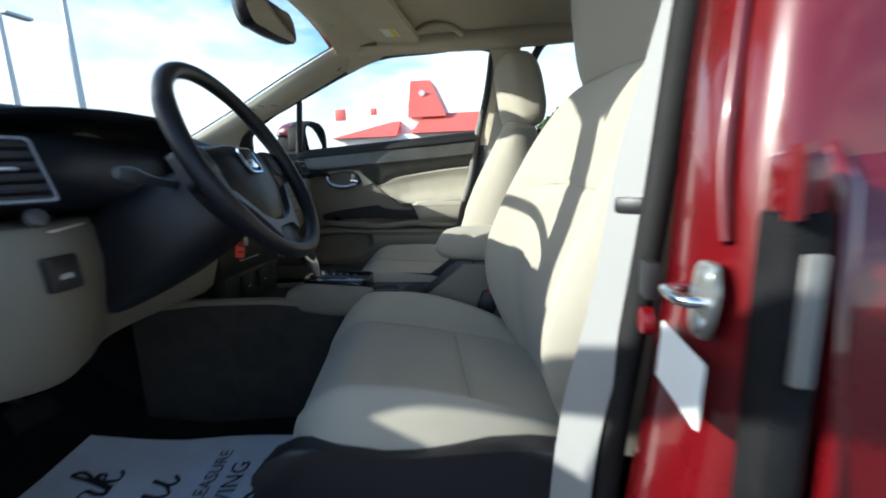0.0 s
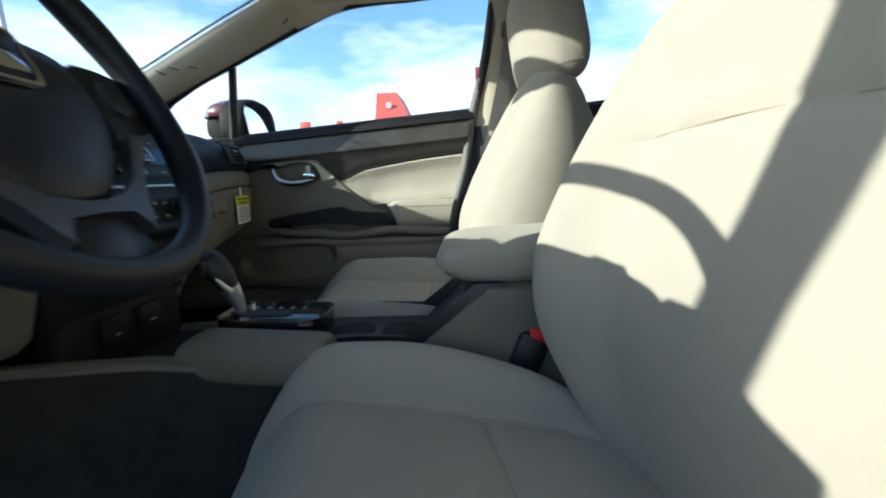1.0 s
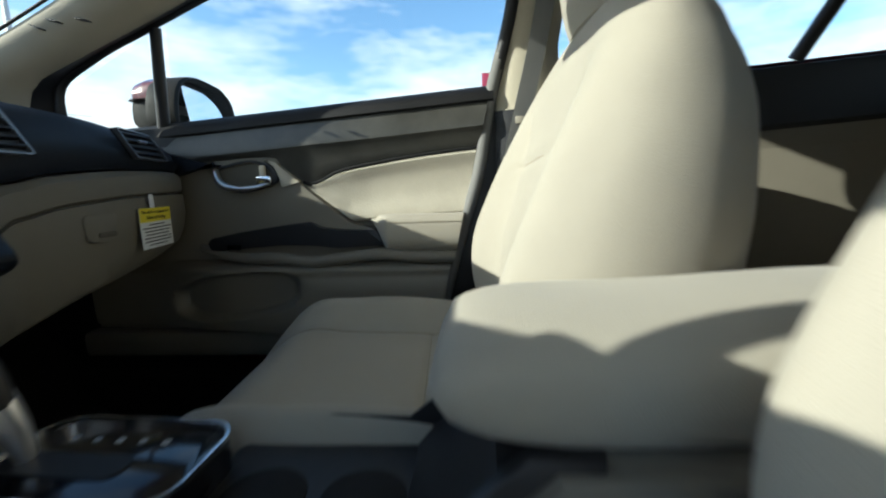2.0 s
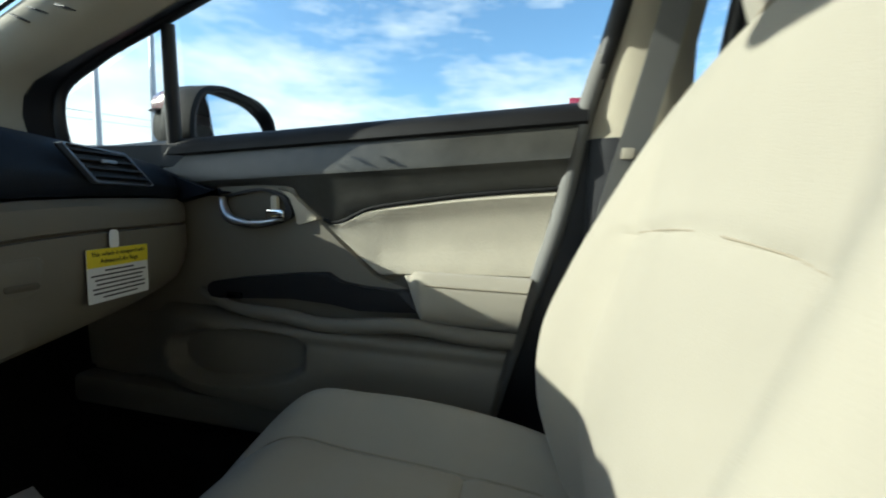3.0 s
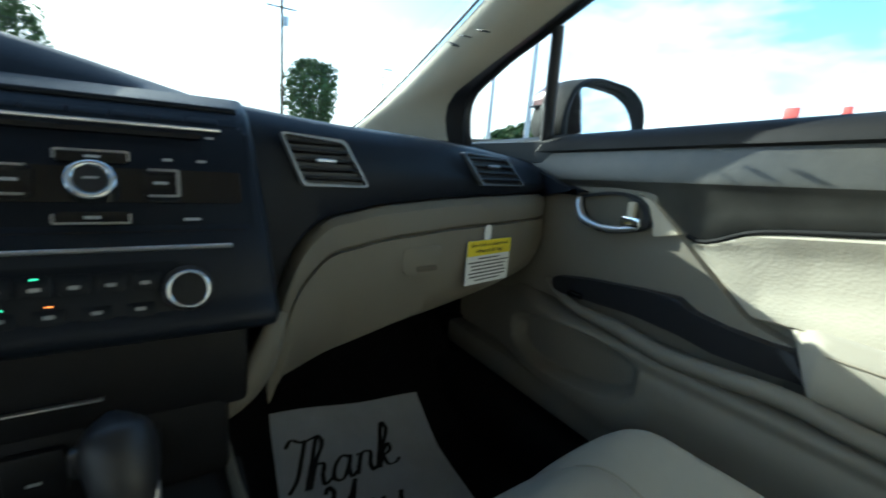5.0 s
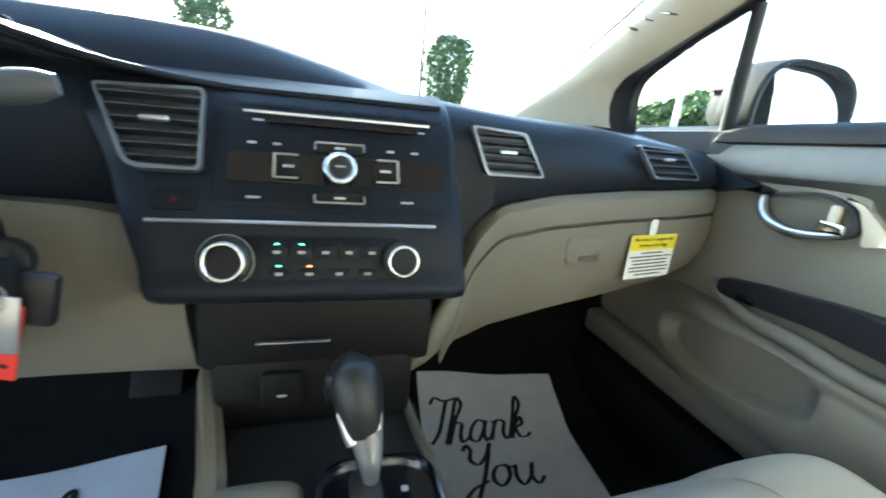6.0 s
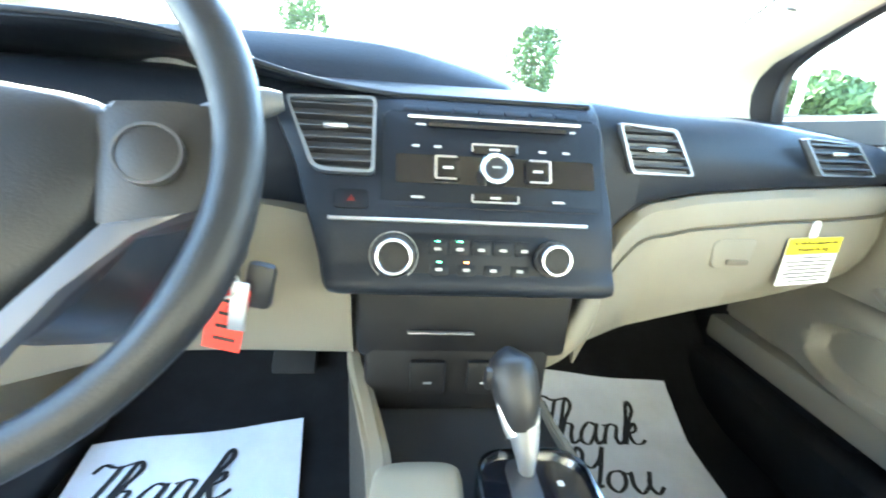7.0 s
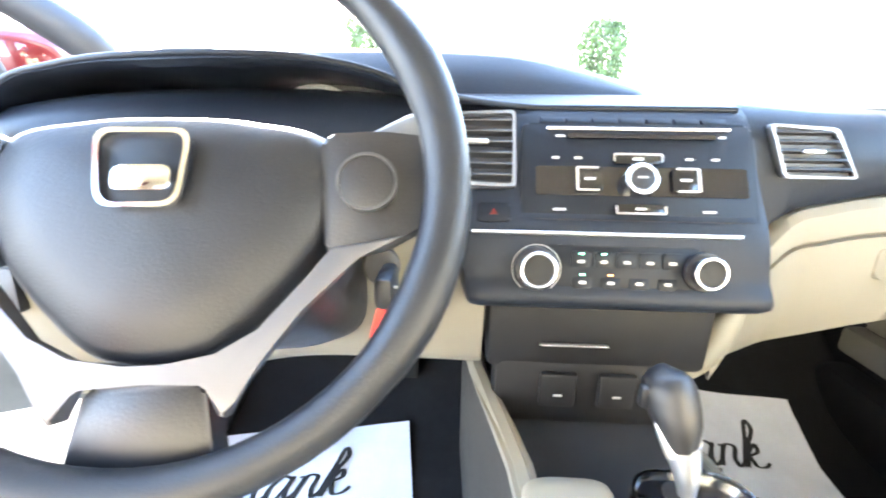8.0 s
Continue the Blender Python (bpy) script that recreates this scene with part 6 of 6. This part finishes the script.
def handwriting(word, size, place):
    """Brush script as flat ribbons, centred; place(u, v) lays a point on the sheet."""
    total = sum(PEN[c][0] for c in word)
    verts, faces, x0 = [], [], -total / 2
    for c in word:
        for stroke in PEN[c][1:]:
            pts = curve_pts([(x, y, 0.0) for x, y in stroke], 8 * len(stroke))[:, :2]
            tan = np.gradient(pts, axis=0)
            tan /= np.linalg.norm(tan, axis=1)[:, None] + 1e-9
            nor = np.c_[-tan[:, 1], tan[:, 0]]
            k, n = len(verts), len(pts)
            for i, (p, q) in enumerate(zip(pts, nor)):
                w = 0.020 + 0.026 * abs(q[0]) ** 1.5
                for s_ in (-1, 1):
                    d = p + q * w * s_
                    verts.append(place((x0 + d[0] + 0.22 * (d[1] - 0.4)) * size, (d[1] - 0.4) * size))
            faces += [(k + 2 * i, k + 2 * i + 2, k + 2 * i + 3, k + 2 * i + 1) for i in range(n - 1)]
        x0 += PEN[c][0]
    return verts, faces


def paper_mat(cx, cy, w, d, turn, words):
    """A printed paper mat that follows the carpet; words: (text, size, x, y, shear)."""
    mat = thing("paper_floor_mat", (cx, cy, 0.26), "white printed paper floor mat with thank you lettering", "paper mat", "paper mats")
    c, s_ = math.cos(radians(turn)), math.sin(radians(turn))

    def at(u, v, lift):
        x, y = cx + u * c - v * s_, cy + u * s_ + v * c
        return (x, y, floor_z(x, y) + 0.010 + lift + 0.0035 * math.sin(u * 23 + 1) * math.sin(v * 17))

    n = 26
    verts = [at(w * (i / n - 0.5), d * (j / n - 0.5), 0.0) for j in range(n + 1) for i in range(n + 1)]
    verts += [(x, y, z - 0.0012) for x, y, z in verts]
    k = (n + 1) ** 2
    faces = []
    for j in range(n):
        for i in range(n):
            a_ = j * (n + 1) + i
            faces += [(a_, a_ + 1, a_ + n + 2, a_ + n + 1), (k + a_, k + a_ + n + 1, k + a_ + n + 2, k + a_ + 1)]
    sheet = part("sheet", (verts, faces), PAPER, mat, "white paper sheet")
    for text, size, u0, v0, script in words:
        if script:
            part("script_word", handwriting(text, size, lambda u, v: at(u0 + u, v0 + v, 0.0022)), INK, mat, "black brush script word", smooth=False)
            continue
        v_, f_ = lettering(text, size, Matrix(), 0)
        part("lettering", ([at(u0 + p[0], v0 + p[1], 0.0022) for p in v_], f_), INK, mat, "black printed words", smooth=False)
    return mat


WORDS = [("Thank", 0.100, -0.040, 0.130, True), ("You", 0.105, -0.020, 0.020, True), ("IT'S A PLEASURE", 0.036, 0.0, -0.080, False), ("SERVING", 0.048, 0.0, -0.127, False), ("YOU!", 0.090, 0.0, -0.200, False)]
paper_mat(0.365, 0.195, 0.345, 0.49, -4, WORDS)
paper_mat(-0.415, 0.035, 0.36, 0.49, 9, WORDS)

# pedals
pd = thing("pedal", (-0.30, 0.42, 0.4), "black brake pedal above the carpet", "pedal")
part("pad", rbox(-0.31, 0.40, 0.40, 0.09, 0.02, 0.055, 0.006, m=pose(0, 0, 0, -35)), RUBBER, pd)
part("arm", tube([(-0.31, 0.42, 0.41), (-0.31, 0.50, 0.52), (-0.31, 0.55, 0.65)], 0.010, 8), BLACK, pd)

# ---- outside ----
gm_ = []
for r in (0.0, 2, 5, 10, 25, 60, 150, 400, 1200, 3000):
    gm_.append([(max(r, 0.01) * math.cos(t), max(r, 0.01) * math.sin(t), 0.0) for t in np.linspace(0, 2 * np.pi, 48, endpoint=False)])
alone("ground", loft(gm_, caps=False), ASPHALT, "grey asphalt car park reaching the horizon", "ground", "structure")


def far(az, dist):
    return dist * math.sin(radians(az)), dist * math.cos(radians(az))


def lamp_post(az, dist, height, arm=1):
    x, y = far(az, dist)
    lp = thing("lamp_post", (x, y, 0), "tall grey metal car park lamp post", "lamp post", "lamp posts")
    part("pole", tube([(x, y, 0), (x, y, height * 0.5), (x, y, height)], [0.16, 0.13, 0.09], 12), POLE, lp)
    for s in ((-1, 1) if arm > 1 else (1,)):
        part("lamp_head", rbox(x + s * 0.7, y, height + 0.05, 1.1, 0.4, 0.14, 0.05), POLE, lp)


lamp_post(43.0, 24, 9.5, 2)
lamp_post(38.1, 25, 7.6)
lamp_post(24.0, 60, 11.0)


def tree(az, dist, height, width, shape, seed):
    rnd = np.random.RandomState(seed)
    x0, y0 = far(az, dist)
    tr = thing("tree", (x0, y0, 0), "leafy green tree beyond the car park" if shape == "round" else "tall oval broadleaf tree beyond the car park", "tree", "trees")
    part("trunk", tube([(x0, y0, 0), (x0 + 0.1, y0, height * 0.4), (x0, y0, height * 0.9)], [height * 0.03, height * 0.022, height * 0.006], 10), BARK, tr)
    for i in range(6):
        t_ = rnd.rand() * 6.28
        h0 = height * (0.25 + 0.1 * i)
        part("limb", tube([(x0, y0, h0), (x0 + math.cos(t_) * width * 0.2, y0 + math.sin(t_) * width * 0.2, h0 + height * 0.08), (x0 + math.cos(t_) * width * 0.36, y0 + math.sin(t_) * width * 0.36, h0 + height * 0.14)], [height * 0.010, height * 0.007, height * 0.002], 6), BARK, tr)
    verts, faces = [], []
    n = 9000
    for i in range(n):
        h = rnd.rand() ** 0.9
        if shape == "oval":
            rad = 0.5 * width * math.sin(math.pi * min(1, 0.12 + 0.86 * (1 - h) ** 0.75)) ** 0.55 * 1.15
            z = height * (0.10 + 0.88 * h)
        elif shape == "cone":
            rad = 0.5 * width * (1 - h) ** 0.55 * min(1, 0.45 + 3 * h)
            z = height * (0.10 + 0.90 * h)
        else:
            rad = 0.5 * width * math.sqrt(max(0.02, 1 - (2 * h - 0.85) ** 2))
            z = height * (0.22 + 0.78 * h)
        th = rnd.rand() * 6.283
        lump = 0.80 + 0.22 * math.sin(3 * th + 5 * h + seed) + 0.15 * math.sin(7 * th - 11 * h)
        r_ = rad * lump * (0.45 + 0.55 * rnd.rand() ** 0.5)
        p = np.array([x0 + r_ * math.cos(th), y0 + r_ * math.sin(th), z + rnd.randn() * 0.15])
        s = width * 0.034 * (0.6 + 0.8 * rnd.rand())
        u = rnd.randn(3)
        u /= np.linalg.norm(u)
        v = np.cross(u, rnd.randn(3))
        v /= np.linalg.norm(v)
        k = len(verts)
        verts += [p - u * s, p + v * s * 0.55, p + u * s, p - v * s * 0.55]
        faces.append((k, k + 1, k + 2, k + 3))
    part("crown", (verts, faces), LEAF, tr, smooth=False)


tree(15.6, 52, 9.7, 5.4, "oval", 3)
tree(44.5, 60, 6.4, 11.0, "round", 5)
tree(40.5, 66, 5.4, 8.0, "round", 8)
tree(49.5, 66, 5.6, 9.0, "round", 9)
tree(-12.0, 60, 13.0, 6.0, "oval", 11)
tree(97.5, 60, 7.5, 6.0, "round", 13)

# building with red roofs
bld = thing("restaurant_building", (35, 5, 0), "white building with bright red roofs across the car park", "building")
part("wall", rbox(36, 5.2, 1.65, 8, 14.6, 3.3, 0.05), STUCCO, bld, "white painted wall")


def solid(base, top, z0, z1s):
    """A block on a base outline with a top outline of its own heights."""
    v = [(x, y, z0) for x, y in base] + [(x, y, z) for (x, y), z in zip(top, z1s)]
    k = len(base)
    f = [tuple(range(k))[::-1], tuple(range(k, 2 * k))] + [(i, (i + 1) % k, k + (i + 1) % k, k + i) for i in range(k)]
    return v, f


def corners(x0, x1, y0, y1):
    return [(x0, y0), (x1, y0), (x1, y1), (x0, y1)]


part("side_roof", solid(corners(31.4, 40, 7.3, 12.4), corners(33.0, 38.5, 7.3, 7.9), 3.15, [4.35] * 4), ROOFRED, bld, "bright red metal hip roof", smooth=False)
part("low_roof", solid(corners(31.2, 40, -1.4, 6.2), corners(32.6, 38.5, 0.2, 5.2), 3.30, [4.75] * 4), ROOFRED, bld, "bright red metal roof", smooth=False)
tow = part("roof_tower", solid(corners(32.0, 36.5, 3.6, 6.5), corners(32.5, 36.0, 4.8, 6.3), 4.5, [7.15] * 4), ROOFRED, bld, "red sign tower", smooth=False)
part("tower_emblem", disc(0.22, 0.06, frame_of((32.16, 5.4, 6.2), (0, -1, 0), (-0.25, 0, 1)), 24), STUCCO, tow)
part("parapet_block", rbox(34.6, 6.2, 4.2, 3.2, 2.3, 2.1, 0.04), STUCCO, bld, "white parapet block")
part("roof_vent", rbox(33.4, 6.6, 5.5, 0.5, 0.5, 0.6, 0.04), POLE, bld)
for i in range(8):
    wv = part("window", rbox(31.98, -0.8 + 1.6 * i, 1.55, 0.08, 1.2, 1.5, 0.02), WINDOWD, bld, "dark shop window")
    part("window_frame", rbox(31.96, -0.8 + 1.6 * i, 0.76, 0.10, 1.3, 0.08, 0.01), STUCCO, wv)
sg = thing("sign_post", (31, -1.45, 0), "square dark red sign on a tall post", "sign")
part("post", tube([(31, -1.45, 0), (31, -1.45, 7.15)], 0.06, 8), POLE, sg)
part("panel", rbox(31, -1.45, 7.67, 0.2, 0.95, 1.05, 0.04), SIGNRED, sg, "dark red square panel")
for z in (7.12, 8.22):
    part("panel_edge", rbox(31, -1.45, z, 0.24, 1.15, 0.07, 0.02), STUCCO, sg, "white edge of the sign")
for yy, zz, hh in ((12.1, 4.6, 0.85), (9.4, 4.9, 0.5)):
    sx = thing("flag_sign", (33, yy, 0), "small red sign on a thin pole", "sign", "small signs")
    part("pole", tube([(33, yy, 0), (33, yy, zz)], 0.05, 8), POLE, sx)
    part("panel", rbox(33, yy, zz + hh / 2, 0.12, hh, hh, 0.03), ROOFRED, sx)
# far strip of trees along the horizon
rnd = np.random.RandomState(4)
verts, faces = [], []
for i in range(9000):
    az = radians(rnd.uniform(-75, 115))
    d = rnd.uniform(125, 150)
    h = 3.0 + 1.6 * math.sin(az * 9) + 1.0 * math.sin(az * 23 + 2)
    p = np.array([d * math.sin(az), d * math.cos(az), abs(rnd.rand()) * max(h, 0.8) * 0.75])
    u = rnd.randn(3); u /= np.linalg.norm(u)
    v = np.cross(u, rnd.randn(3)); v /= np.linalg.norm(v)
    s = rnd.uniform(0.5, 1.1)
    k = len(verts)
    verts += [p - u * s, p + v * s * 0.6, p + u * s, p - v * s * 0.6]
    faces.append((k, k + 1, k + 2, k + 3))
alone("far_woods", (verts, faces), LEAF, "distant line of dark green trees", "trees", "stuff", smooth=False)
# overhead wires on the far side of the car park
for zz in (7.2, 7.9):
    pts = [(x, 45 - 0.1 * x, zz + 0.0009 * (x - 5) ** 2) for x in np.linspace(-45, 45, 24)]
    alone("overhead_wire", tube(pts, 0.02, 6), BLACK, "thin black overhead wire", "wire")
up = thing("utility_pole", (9.5, 44, 0), "wooden utility pole with cross arm", "utility pole")
part("pole", tube([(9.5, 44, 0), (9.5, 44, 14.2)], [0.16, 0.12], 10), BARK, up)
part("cross_arm", rbox(9.5, 44, 12.6, 2.6, 0.12, 0.14, 0.02), BARK, up)
part("cross_arm", rbox(9.5, 44, 13.7, 1.6, 0.12, 0.14, 0.02), BARK, up)
part("transformer", disc(0.22, 0.8, pose(9.85, 43.9, 11.9), 16, 0.03), POLE, up, "grey pole transformer")
